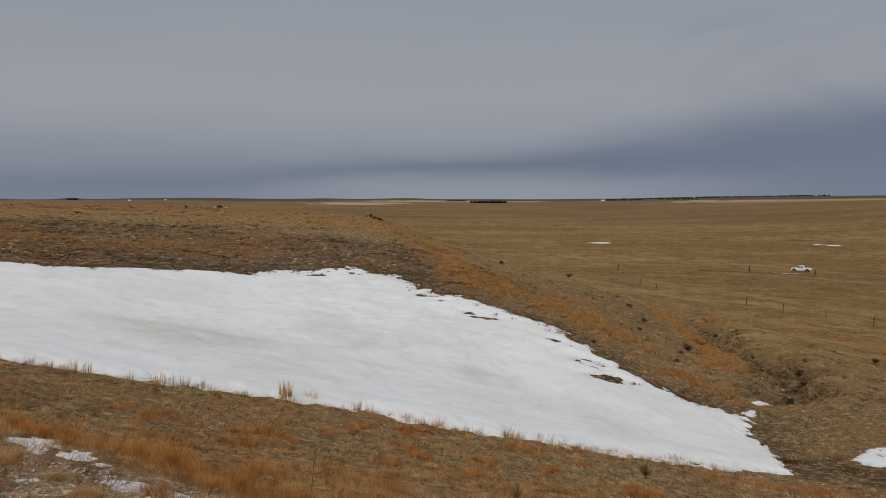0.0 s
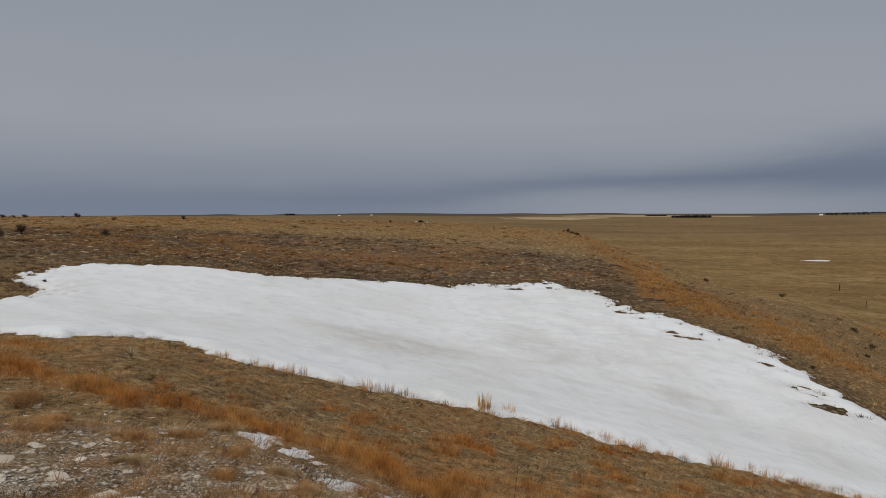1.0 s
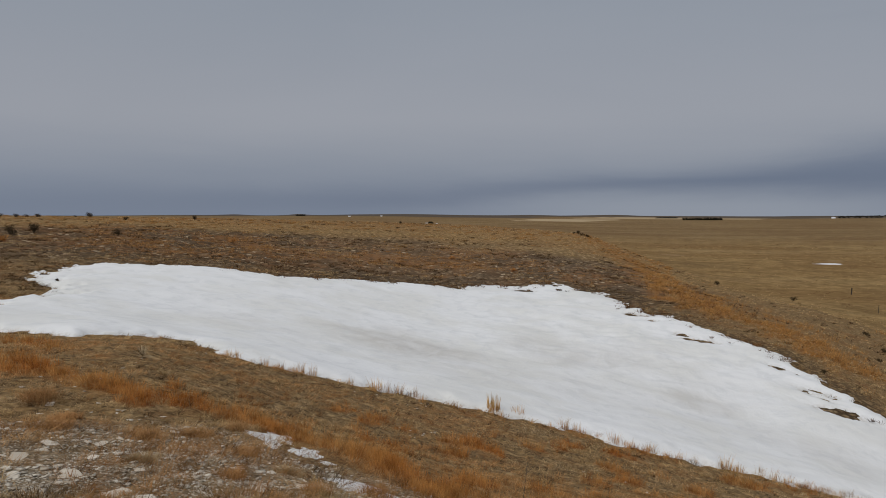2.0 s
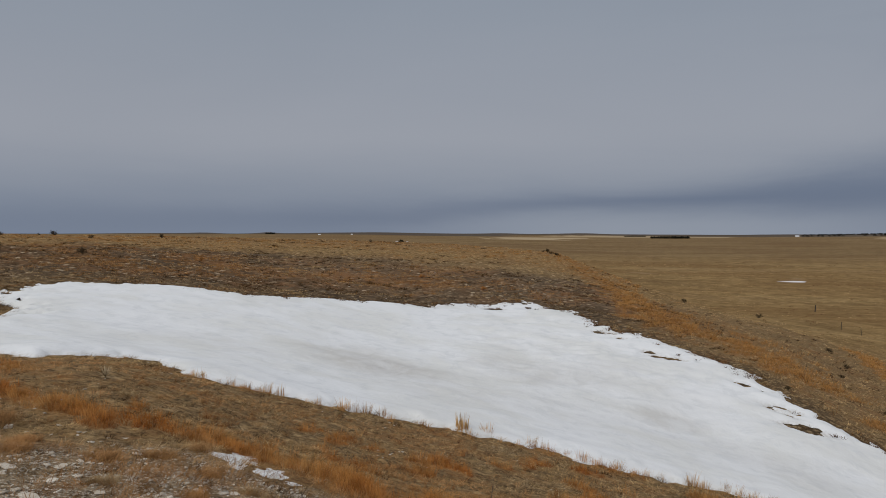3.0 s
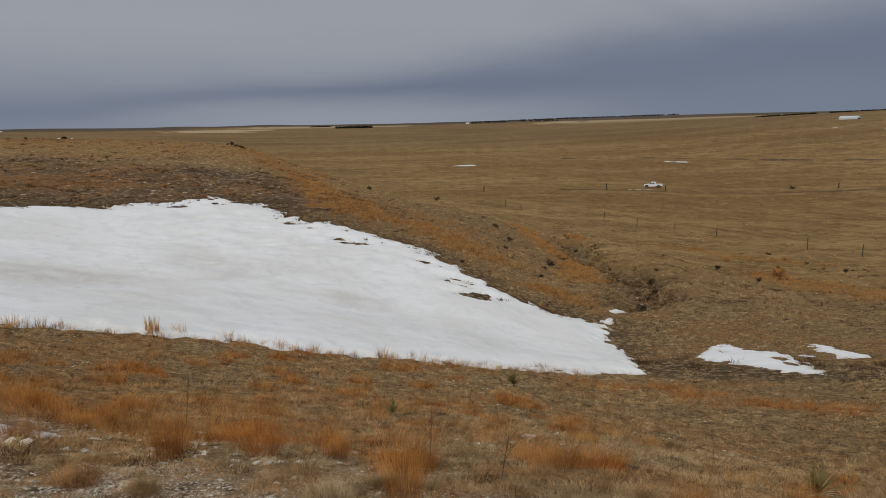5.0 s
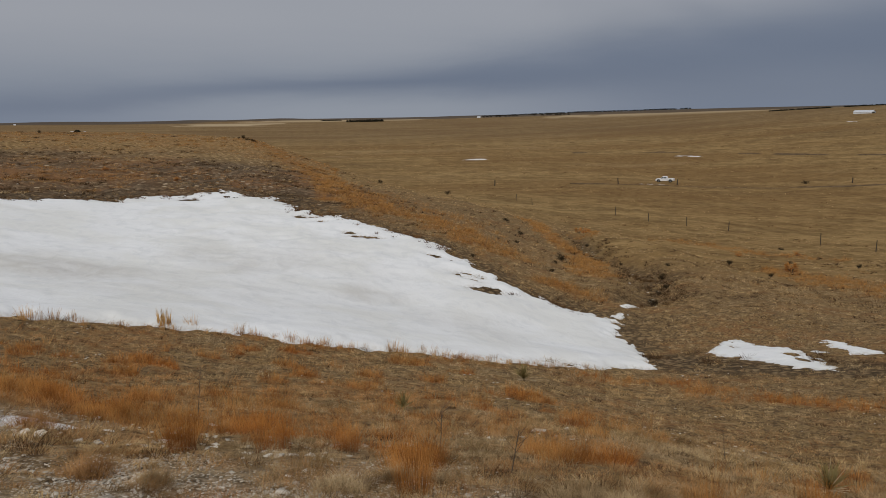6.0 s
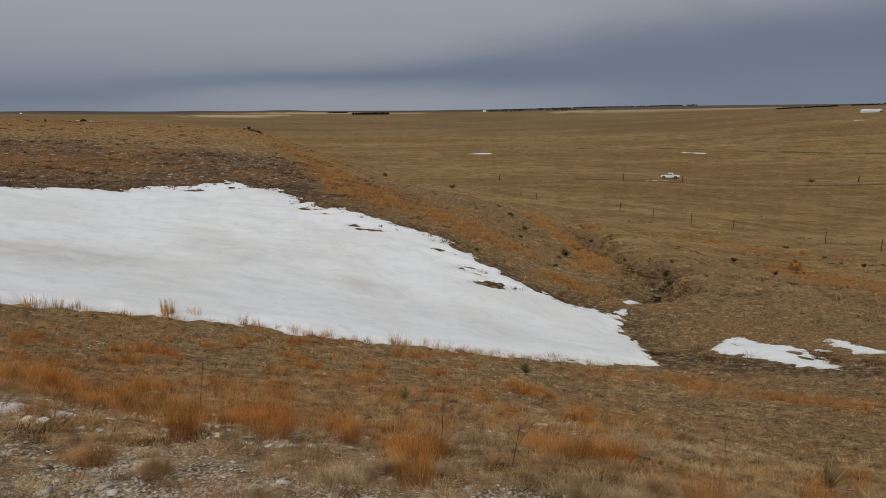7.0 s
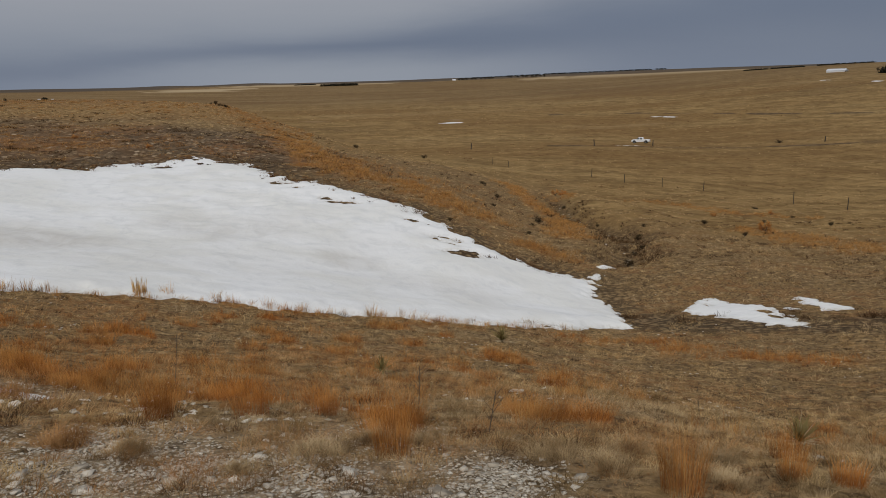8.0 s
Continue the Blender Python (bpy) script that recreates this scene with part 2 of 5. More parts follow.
def stone_material():
    mat, g, shader = material("pale_limestone", 0.9)
    place = g.node("ShaderNodeNewGeometry").outputs["Position"]
    luck = g.node("ShaderNodeObjectInfo").outputs["Random"]
    island = g.node("ShaderNodeNewGeometry").outputs["Random Per Island"]
    speck = g.noise(place, 22.0, 6, 0.7)
    stain = g.noise(place, 5.0, 4, 0.6)
    base = g.mix(g.math("MULTIPLY_ADD", luck, 0.4, g.math("MULTIPLY", g.math("POWER", island, 1.7), 0.6)), (0.40, 0.335, 0.250), (0.88, 0.810, 0.690))
    base = g.mix(g.smooth(stain, 0.50, 0.72, 0.0, 0.5), base, (0.36, 0.29, 0.21))
    base = g.mix(g.smooth(speck, 0.58, 0.72, 0.0, 0.6), base, (0.22, 0.19, 0.16))
    g.feed(shader.inputs["Base Color"], base)
    bump(g, shader, speck, 0.6, 0.01)
    return mat


GROUND, SNOW, STONE = ground_material(), snow_material(), stone_material()
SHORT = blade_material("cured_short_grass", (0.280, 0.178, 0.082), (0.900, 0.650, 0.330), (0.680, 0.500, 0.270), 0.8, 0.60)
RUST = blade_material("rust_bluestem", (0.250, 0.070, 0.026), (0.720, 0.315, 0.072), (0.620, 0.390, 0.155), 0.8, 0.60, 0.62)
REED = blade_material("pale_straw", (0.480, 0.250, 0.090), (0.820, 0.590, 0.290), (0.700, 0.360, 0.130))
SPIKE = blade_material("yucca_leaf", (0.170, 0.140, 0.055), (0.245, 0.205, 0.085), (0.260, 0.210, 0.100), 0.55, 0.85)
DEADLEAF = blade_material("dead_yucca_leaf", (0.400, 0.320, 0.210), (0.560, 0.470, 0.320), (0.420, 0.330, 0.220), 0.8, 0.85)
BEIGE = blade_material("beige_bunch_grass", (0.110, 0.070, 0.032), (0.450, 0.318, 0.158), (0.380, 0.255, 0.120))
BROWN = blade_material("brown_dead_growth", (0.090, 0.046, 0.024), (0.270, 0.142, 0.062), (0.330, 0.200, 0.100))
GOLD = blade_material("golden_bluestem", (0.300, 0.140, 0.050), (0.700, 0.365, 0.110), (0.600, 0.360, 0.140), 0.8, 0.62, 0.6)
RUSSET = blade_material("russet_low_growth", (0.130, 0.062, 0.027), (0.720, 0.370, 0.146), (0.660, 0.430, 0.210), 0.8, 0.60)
TRACK_AND_CUT = plain_material("damp_track_and_cut_shade", (0.120, 0.080, 0.044), 0.95, 0.0, 0.8, 0.35)
# dark clods on the hill; near tufts use it as painted gap shade
CLOD_AND_GAP = blade_material("dark_tussock_and_gap_shade", (0.035, 0.022, 0.013), (0.140, 0.084, 0.044), (0.220, 0.130, 0.062), 0.8, 0.7)
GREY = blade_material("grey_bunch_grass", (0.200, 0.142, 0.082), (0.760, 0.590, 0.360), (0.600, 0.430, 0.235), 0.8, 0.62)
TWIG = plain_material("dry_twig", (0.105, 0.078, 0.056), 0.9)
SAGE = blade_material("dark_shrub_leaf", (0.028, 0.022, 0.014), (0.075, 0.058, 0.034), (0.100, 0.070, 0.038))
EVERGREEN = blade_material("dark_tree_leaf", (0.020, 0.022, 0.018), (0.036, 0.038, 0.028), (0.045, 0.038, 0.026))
POSTWOOD = plain_material("weathered_post_wood", (0.060, 0.049, 0.040), 0.9)
WHITE = plain_material("white_paint", (0.78, 0.78, 0.77), 0.35)
ROOFING = plain_material("pale_roof_metal", (0.62, 0.63, 0.64), 0.5, 0.3)
DARK = plain_material("dark_trim", (0.03, 0.03, 0.032), 0.6)
RUBBER = plain_material("tyre_rubber", (0.022, 0.022, 0.022), 0.85)
CHROME = plain_material("bright_metal", (0.55, 0.55, 0.56), 0.3, 0.9)
GLASS = plain_material("tinted_glass", (0.02, 0.022, 0.025), 0.3)
LAMPRED = plain_material("red_lens", (0.35, 0.03, 0.02), 0.3)


# heights of the land: (bearing from north, distance, height above the standing point)
NEAR_BANK = [(-60, 4, 0.0), (-60, 12, -0.1), (-41, 9.5, -0.49), (-41, 4.5, -0.12), (-36, 14, -0.64), (-26, 10, -1.12), (-22, 5, -0.35), (-12, 6.3, -0.9),
             (-2, 3.2, -0.12), (5, 5.6, -0.9), (5, 8.6, -1.8), (2, 13, -2.9), (16, 8, -1.75), (36, 8.5, -2.22), (40, 12.5, -3.4), (20, 3.2, -0.16), (45, 3.2, -0.18)]
DRIFT_FOOT = [(-44, 18, -0.9), (-26, 19, -2.0), (-11, 20, -3.2), (0, 20, -4.0), (8, 20.5, -4.6), (16, 21, -5.1), (24, 23, -5.8), (31, 22, -5.4), (38, 21, -5.0)]
DRAW_BED = [(-33, 26, -1.9), (-18, 28, -3.2), (-4, 29, -4.2), (6, 27, -4.95), (15, 26, -5.75), (22, 30, -6.4), (25, 40, -6.75), (21.5, 62, -8.6), (17, 85, -10.4)]
FAR_BANK = [(-41, 38, -0.87), (-31, 42, -1.05), (-24, 43, -1.7), (-14, 46.4, -2.5), (-6.6, 48.2, -2.5), (1, 43, -3.1), (8.4, 35.4, -4.25),
            (13.2, 30.3, -5.1), (17.4, 47.7, -6.9), (22, 33, -6.2)]
HILL_TOP = [(-37, 55, 0.4), (-39, 85, 1.30), (-47, 62, 0.95), (-27, 80, 0.75), (-15, 85, 0.35), (-8, 84, -0.1), (-4.8, 84, -0.3), (-1, 78, -2.55),
            (2.5, 74, -4.35), (6, 71, -5.1), (10.5, 70, -5.9), (15, 66, -7.3)]
RIGHT_RISE = [(30, 40, -7.2), (38, 38, -6.4), (32, 70, -10.4), (42, 66, -9.4), (34.6, 107, -14.0), (26, 105, -13.0), (44, 110, -13.6)]
PLAIN = [(-40, 200, 0.6), (-15, 200, -3.5), (-4, 200, -8.5), (4, 170, -13.2), (12, 150, -13.0), (22, 180, -15.0), (24.4, 250, -18.2), (38, 230, -16.6),
         (10, 320, -15.4), (26, 350, -16.8), (-6, 420, -13.0), (-20, 420, -7.0), (-40, 420, 0.5), (40, 360, -14.0)]
RIM = [(-45, 900, 0.0), (-20, 900, -5.0), (0, 900, -13.0), (15, 900, -12.0), (27, 900, -6.0), (37, 620, -1.9), (37, 900, 4.0), (48, 900, 5.0),
       (-45, 2600, 0.0), (-15, 2600, 2.0), (5, 2600, -2.0), (20, 2600, 1.0), (40, 2600, 9.0)]
BEHIND = [(b, r, h) for b in (-180, -135, -90, 90, 135, 180) for r, h in ((3, 0.02), (12, 0.1), (60, -0.5), (400, 2.0), (2600, 4.0))]


def land_fit():
    rows = np.array(NEAR_BANK + DRIFT_FOOT + DRAW_BED + FAR_BANK + HILL_TOP + RIGHT_RISE + PLAIN + RIM + BEHIND)
    knots = np.stack([rows[:, 0] / 10, np.log(rows[:, 1]) * 2.2], 1)
    dist = np.linalg.norm(knots[:, None] - knots[None], axis=2)
    n = len(rows)
    system = np.zeros((n + 3, n + 3))
    system[:n, :n] = np.where(dist > 0, dist ** 2 * np.log(dist + 1e-12), 0) + np.eye(n) * 0.02
    system[:n, n], system[:n, n + 1:] = 1, knots
    system[n:, :n] = system[:n, n:].T
    return knots, np.linalg.solve(system, np.concatenate([rows[:, 2] / rows[:, 1], np.zeros(3)]))


KNOTS, WEIGHTS = land_fit()


def land(x, y):
    """The height of the smooth land at x, y (arrays)."""
    x, y = np.atleast_1d(np.asarray(x, float)), np.atleast_1d(np.asarray(y, float))
    r = np.hypot(x, y)
    rr = np.maximum(r, 2.2)
    p = np.stack([np.degrees(np.arctan2(x, y)) / 10, np.log(rr) * 2.2], 1)
    n = len(KNOTS)
    value = WEIGHTS[n] + p @ WEIGHTS[n + 1:]
    for k in range(n):
        d2 = ((p - KNOTS[k]) ** 2).sum(1)
        value += WEIGHTS[k] * 0.5 * d2 * np.log(d2 + 1e-12)
    return value * rr * np.clip(r / 2.2, 0, 1) ** 2


# ---- relief and cover of the land ----
def lattice(ix, iy, seed):
    h = (ix.astype(np.int64) * 374761393 + iy.astype(np.int64) * 668265263 + seed * 974634777) & 0xFFFFFFFF
    h = ((h ^ (h >> 13)) * 1274126177) & 0xFFFFFFFF
    return ((h ^ (h >> 16)) & 0xFFFF) / 65535.0


def grain(x, y, size, seed=0, octaves=3):
    """Smooth noise about 0, from -0.5 to 0.5, with lumps of that size in metres."""
    total, weight, norm = 0.0, 1.0, 0.0
    for k in range(octaves):
        px, py = x / size * 2 ** k + 91.7 * k, y / size * 2 ** k - 37.3 * k
        ix, iy = np.floor(px), np.floor(py)
        fx, fy = px - ix, py - iy
        fx, fy = fx * fx * (3 - 2 * fx), fy * fy * (3 - 2 * fy)
        low = lattice(ix, iy, seed + k) * (1 - fx) + lattice(ix + 1, iy, seed + k) * fx
        high = lattice(ix, iy + 1, seed + k) * (1 - fx) + lattice(ix + 1, iy + 1, seed + k) * fx
        total = total + weight * (low * (1 - fy) + high * fy - 0.5)
        norm += weight
        weight *= 0.5
    return total / norm


def step(value, low, high):
    t = np.clip((value - low) / (high - low), 0, 1)
    return t * t * (3 - 2 * t)


def line_distance(x, y, line):
    """Distance from points to a polyline."""
    best = np.full(np.shape(x), 1e9)
    for (ax, ay), (bx, by) in zip(line, line[1:]):
        dx, dy = bx - ax, by - ay
        t = np.clip(((x - ax) * dx + (y - ay) * dy) / (dx * dx + dy * dy), 0, 1)
        best = np.minimum(best, np.hypot(x - ax - t * dx, y - ay - t * dy))
    return best


def outline_depth(x, y, ring):
    """Signed distance to a closed outline: positive inside."""
    closed = list(ring) + [ring[0]]
    inside = np.zeros(np.shape(x), bool)
    for (ax, ay), (bx, by) in zip(closed, closed[1:]):
        if ay != by:
            inside ^= ((ay > y) != (by > y)) & (x < (bx - ax) * (y - ay) / (by - ay) + ax)
    return np.where(inside, 1, -1) * line_distance(x, y, closed)


# bands of rust-coloured bluestem: half width, strength, line
BANDS = [
    (0.42, 1.0, [(-9.9, 10.0), (-8.5, 9.2), (-7.3, 8.75), (-6.2, 8.45), (-5.65, 8.6), (-5.2, 9.1)]),
    (0.55, 1.0, [(-5.2, 9.1), (-4.4, 9.2), (-3.5, 9.1), (-2.7, 8.2), (-2.0, 7.6)]),
    (0.45, 0.6, [(-1.9, 7.8), (-0.8, 7.2), (0.1, 6.3), (0.5, 5.4)]),
    (0.42, 0.65, [(-13.1, 13.3), (-11.4, 12.4), (-9.9, 11.5), (-8.5, 10.8)]),
    (0.9, 0.7, [(6.6, 19.0), (8.0, 18.9), (8.9, 18.4)]),
    (0.9, 0.8, [(9.0, 16.9), (10.0, 15.9), (10.9, 14.4)]),
    (2.3, 1.0, [(-7.8, 90.0), (-5.4, 81.0), (-2.2, 73.5), (0.0, 61.0), (1.7, 50.0), (2.7, 44.6)]),
    (2.2, 1.0, [(4.4, 43.8), (6.4, 43.2), (7.4, 39.5), (8.0, 38.0)]),
    (2.4, 0.35, [(2.4, 55.0), (5.0, 49.0), (9.0, 47.0)]),
    (1.1, 1.0, [(19.0, 71.0), (16.6, 56.0), (16.0, 48.1), (14.2, 40.0), (13.2, 37.0)]),
    (5.5, 0.42, [(-24.0, 48.0), (-18.5, 50.5), (-13.0, 54.0)]),
    (1.1, 0.9, [(9.9, 32.8), (10.9, 31.9)]),
    (1.4, 0.6, [(22.3, 66.0), (23.4, 68.0)]),
    (2.5, 0.55, [(35.5, 74.0), (38.0, 66.0), (40.0, 58.0)]),
    (1.6, 0.55, [(29.0, 46.0), (27.2, 38.5), (25.8, 33.0), (24.8, 30.0)]),
]
# single clumps of it: x, y, radius
CLUMPS = [(-1.2, 6.1, 0.22), (-1.15, 6.6, 0.16), (-0.8, 7.1, 0.3), (-0.35, 6.7, 0.3), (0.08, 6.2, 0.22), (0.45, 4.75, 0.17), (0.62, 4.9, 0.13), (0.44, 4.2, 0.15), (1.58, 5.2, 0.28), (2.05, 5.3, 0.22),
          (5.9, 7.6, 0.3), (3.0, 8.2, 0.25), (1.1, 8.9, 0.3), (-0.6, 9.4, 0.35), (4.4, 9.6, 0.25), (-1.6, 10.4, 0.3),
          (3.6, 13.2, 0.35), (-0.5, 13.6, 0.4), (-2.8, 13.1, 0.4), (1.9, 17.6, 0.6), (-0.7, 17.3, 0.45), (-1.7, 16.8, 0.4), (3.0, 16.8, 0.4), (-2.2, 14.8, 0.35)]
SPRIGS = np.random.default_rng(67)
for _ in range(50):
    CLUMPS.append((SPRIGS.uniform(-6.5, 4.0), SPRIGS.uniform(8.0, 16.0), SPRIGS.uniform(0.10, 0.34)))
GULLY = [(13.2, 31.4), (14.5, 33.0), (17.0, 38.5), (18.2, 42.5), (18.0, 50.0), (20.0, 58.0), (22.5, 68.0)]
SPUR = [(15.5, 27.5), (18.5, 32.0), (21.0, 40.0), (24.0, 53.0), (25.5, 68.0)]
SIDE_DRAW = [(9.8, 22.5), (12.5, 19.5), (14.5, 17.8), (18.0, 16.0)]
WHEEL_TRACK = [(62.0, 192.0), (80.7, 192.5), (106.6, 182.0), (142.0, 173.0), (210.0, 158.0)]
FAR_TRACK = [(-30.0, 350.0), (-7.0, 348.0), (6.0, 345.0), (29.0, 339.0), (53.0, 335.0), (80.0, 340.0)]
SWALE = [(118.0, 362.0), (143.0, 356.0), (156.0, 346.0), (171.0, 324.0), (185.0, 297.0), (197.0, 276.0), (215.0, 255.0)]


def bluestem(x, y):
    """How thick the rust grass stands, 0 to 1."""
    value = np.zeros(np.shape(x))
    fray = grain(x, y, 0.9, 11)
    for half, strength, line in BANDS:
        d = line_distance(x, y, line) / half
        value = np.maximum(value, strength * step(d + fray * 1.5, 1.35, 0.2))
    breaks = step(grain(x, y, 0.55, 13, 3), -0.22, 0.10)
    floor = 0.25 + 0.45 * step(x, -1.0, -2.5) * step(y, 10.4, 10.0)
    value = value * (floor + (1 - floor) * breaks)
    for cx, cy, radius in CLUMPS:
        value = np.maximum(value, step(np.hypot(x - cx, y - cy) / radius + fray * 0.8, 1.2, 0.4))
    r = np.hypot(x, y)
    thin = step(grain(x, y, 0.6, 23, 2), 0.04, 0.16) * step(grain(x, y, 4.0, 27, 2), -0.12, 0.12)
    scatter = thin * 0.5 * ((r > 6.5) & (y > 5) & (r < 20)) * step(x, -9, -3) * step(x, 7, 4)
    flank = 0.08 * step(grain(x, y, 1.6, 37, 3), -0.12, 0.2) * step(line_distance(x, y, [(-4.0, 70.0), (2.0, 52.0), (7.0, 46.0), (13.0, 47.0)]), 9, 4) * (x > y * -0.08)
    value = np.maximum(value, flank)
    hill = np.maximum(step(grain(x, y, 4.0, 29, 4), 0.0, 0.2) * 0.24 * step(r, 44, 50) * step(r, 74, 60), step(r + grain(x, y, 9.0, 24) * 40, 60, 80) * step(r, 130, 100) * 0.28) * (x < y * 0.02)
    return np.maximum(value, np.maximum(scatter, hill))


def stoniness(x, y):
    """Bare, gravelly ground."""
    r, bearing = np.hypot(x, y), np.degrees(np.arctan2(x, y))
    brow = step(r + grain(x, y, 1.2, 31) * 4.0, 5.9, 3.6) * step(bearing + grain(x, y, 1.0, 35) * 20, 26, 8)
    shelf = step(bearing + grain(x, y, 1.5, 37) * 12, -15, -24) * step(r + grain(x, y, 1.6, 33) * 4.0, 9.6, 7.4)
    slope = step(bearing, 5, 1) * step(bearing, -32, -20) * step(r, 45, 49) * step(r, 76, 60) * 0.10
    return np.maximum(np.maximum(brow, shelf) * step(np.abs(bearing) + grain(x, y, 1.4, 39) * 40, 130, 75) * step(r, 0.6, 1.4), slope)


def dampness(x, y):
    gully = step(line_distance(x, y, GULLY) + grain(x, y, 1.4, 41) * 2.2, 1.6, 0.2) * 0.7
    side = step(line_distance(x, y, SIDE_DRAW) + grain(x, y, 1.6, 43) * 1.6, 2.2, 0.5) * 0.9
    track = step(line_distance(x, y, WHEEL_TRACK) + grain(x, y, 9.0, 47) * 3.0, 2.2, 0.6) * 0.6
    rim = np.maximum(step(outline_depth(x, y, DRIFT), -2.2, -0.3) * (y > 24) * 0.8, 0)
    return np.clip(np.maximum(np.maximum(gully, side), np.maximum(track, rim)), 0, 1)


# low ridges on the skyline: bearing, half width, height
FAR_RIDGES = [(-33, 2.6, 3.0), (-29.5, 1.2, 4.5), (-21.5, 2.2, 4.0), (-17.0, 3.4, 5.5), (-25.2, 0.7, 5.0), (-3.0, 2.0, 5.0), (-8.5, 1.6, 4.0), (20.0, 6.0, 7.0), (29.0, 5.0, 9.0), (36.0, 4.0, 7.0)]


def field_cover(x, y):
    """Pale stubble strips and dark upland far out."""
    r, b = np.hypot(x, y), np.degrees(np.arctan2(x, y))
    wave = grain(b * 40, np.log(r) * 260, 60, 161, 3)
    pale = step(r, 1300, 1400) * step(r, 2100, 1900) * step(np.abs(b + 6.5) + wave * 6, 3.6, 2.6)
    pale = np.maximum(pale, step(r, 1500, 1900) * step(r, 2600, 2500) * step(np.abs(b - 29) + wave * 14, 14, 10) * 0.8)
    pale = np.maximum(pale, step(r, 2100, 2200) * step(r, 2600, 2500) * step(np.abs(b - 2) + wave * 12, 8, 6) * 0.8)
    pale = np.maximum(pale, step(line_distance(x, y, FAR_TRACK) + grain(x, y, 30.0, 163) * 6, 2.6, 0.6) * 0.35)
    dark = np.maximum(step(r, 2300, 2700) * 0.9, step(r, 2000, 2300) * step(b, -6, -9))
    dark = np.maximum(dark, step(r, 2900, 3000))
    dark = np.maximum(dark, step(r, 380, 750) * 0.26)
    return pale, dark


def ground(x, y):
    """The height of the rough ground at x, y."""
    x, y = np.atleast_1d(np.asarray(x, float)), np.atleast_1d(np.asarray(y, float))
    r = np.hypot(x, y)
    z = land(x, y)
    near = step(r, 1.5, 4.0)
    z = z + near * (grain(x, y, 0.34, 3, 2) * 0.09 * step(r, 60, 25) + grain(x, y, 2.4, 5) * 0.10)
    z = z + step(r, 40, 52) * step(r, 240, 90) * (grain(x, y, 1.3, 7, 2) * 0.34)
    z = z - step(line_distance(x, y, GULLY) + grain(x, y, 2.5, 41) * 0.8, 1.7, 0.2) * 0.6
    z = z + step(line_distance(x, y, SPUR), 4.5, 0.5) * 0.55
    b = np.degrees(np.arctan2(x, y))
    ridge = sum(h * np.exp(-((b - c) / w) ** 2) for c, w, h in FAR_RIDGES)
    z = z + step(r, 2500, 3300) * ridge
    z = z + step(r, 300, 900) * grain(x, y, 420.0, 9, 3) * np.clip(r / 900, 0, 2.4) * 3.4
    return z


def sheet(name, points, faces, mat):
    mesh = bpy.data.meshes.new(name)
    mesh.from_pydata(points.tolist() if hasattr(points, "tolist") else points, [], faces.tolist() if hasattr(faces, "tolist") else faces)
    mesh.materials.append(mat)
    return mesh


def shade_smooth(mesh):
    mesh.polygons.foreach_set("use_smooth", np.ones(len(mesh.polygons), bool))


# ---- outline of the snow drift that fills the draw ----
DRIFT_TOP = [(-24.0, 14.6), (-21.0, 17.4), (-18.5, 19.4), (-20.3, 21.3), (-20.4, 23.8), (-22.0, 25.7), (-24.8, 27.9), (-25.6, 30.2), (-25.4, 32.2), (-24.6, 33.6),
             (-22.9, 35.0), (-20.9, 36.0), (-18.3, 37.4), (-15.8, 41.3), (-14.0, 43.4), (-11.6, 44.5), (-9.1, 46.3), (-7.4, 46.3), (-5.9, 48.4), (-4.6, 46.4), (-3.4, 45.6),
             (-2.7, 45.6), (-1.6, 43.2), (-0.2, 40.5), (0.7, 40.8), (1.5, 39.7), (2.6, 38.4), (3.8, 37.3), (5.1, 35.4), (5.7, 33.6), (6.5, 31.6),
             (7.1, 30.0), (8.4, 29.6), (9.7, 29.0), (10.7, 28.2), (10.1, 25.9), (9.9, 24.0), (9.3, 21.2)]
DRIFT_EDGE = [(8.0, 20.9), (6.3, 20.2), (4.7, 19.5), (3.5, 19.5), (2.5, 19.7), (1.3, 19.1), (0.4, 19.1), (-0.7, 18.8), (-1.5, 19.3), (-2.6, 18.9), (-3.8, 18.5),
              (-5.0, 18.4), (-6.0, 17.8), (-6.8, 17.7), (-7.7, 17.0), (-8.4, 16.8), (-9.2, 16.4), (-10.0, 16.4), (-11.5, 18.0), (-12.4, 17.7), (-12.7, 16.4),
              (-12.9, 15.2), (-14.0, 15.2), (-14.9, 15.0), (-18.0, 13.6), (-21.5, 12.4)]
DRIFT = DRIFT_TOP + DRIFT_EDGE
# bare spots in the drift: x, y, half length, half width, turn in degrees
BARE = [(6.2, 29.15, 0.72, 0.38, -12), (1.25, 37.1, 0.28, 0.22, -30), (1.95, 36.5, 0.55, 0.18, -8), (5.4, 30.9, 0.35, 0.08, -50),
        (-11.3, 44.6, 0.5, 0.4, 0), (-7.3, 45.4, 0.5, 0.25, 0), (-1.05, 40.5, 0.42, 0.22, -20), (-0.15, 39.45, 0.22, 0.2, 0), (4.9, 33.4, 0.25, 0.08, -40), (6.2, 20.45, 0.8, 0.16, 15),
        (5.9, 31.0, 0.3, 0.12, -40)]
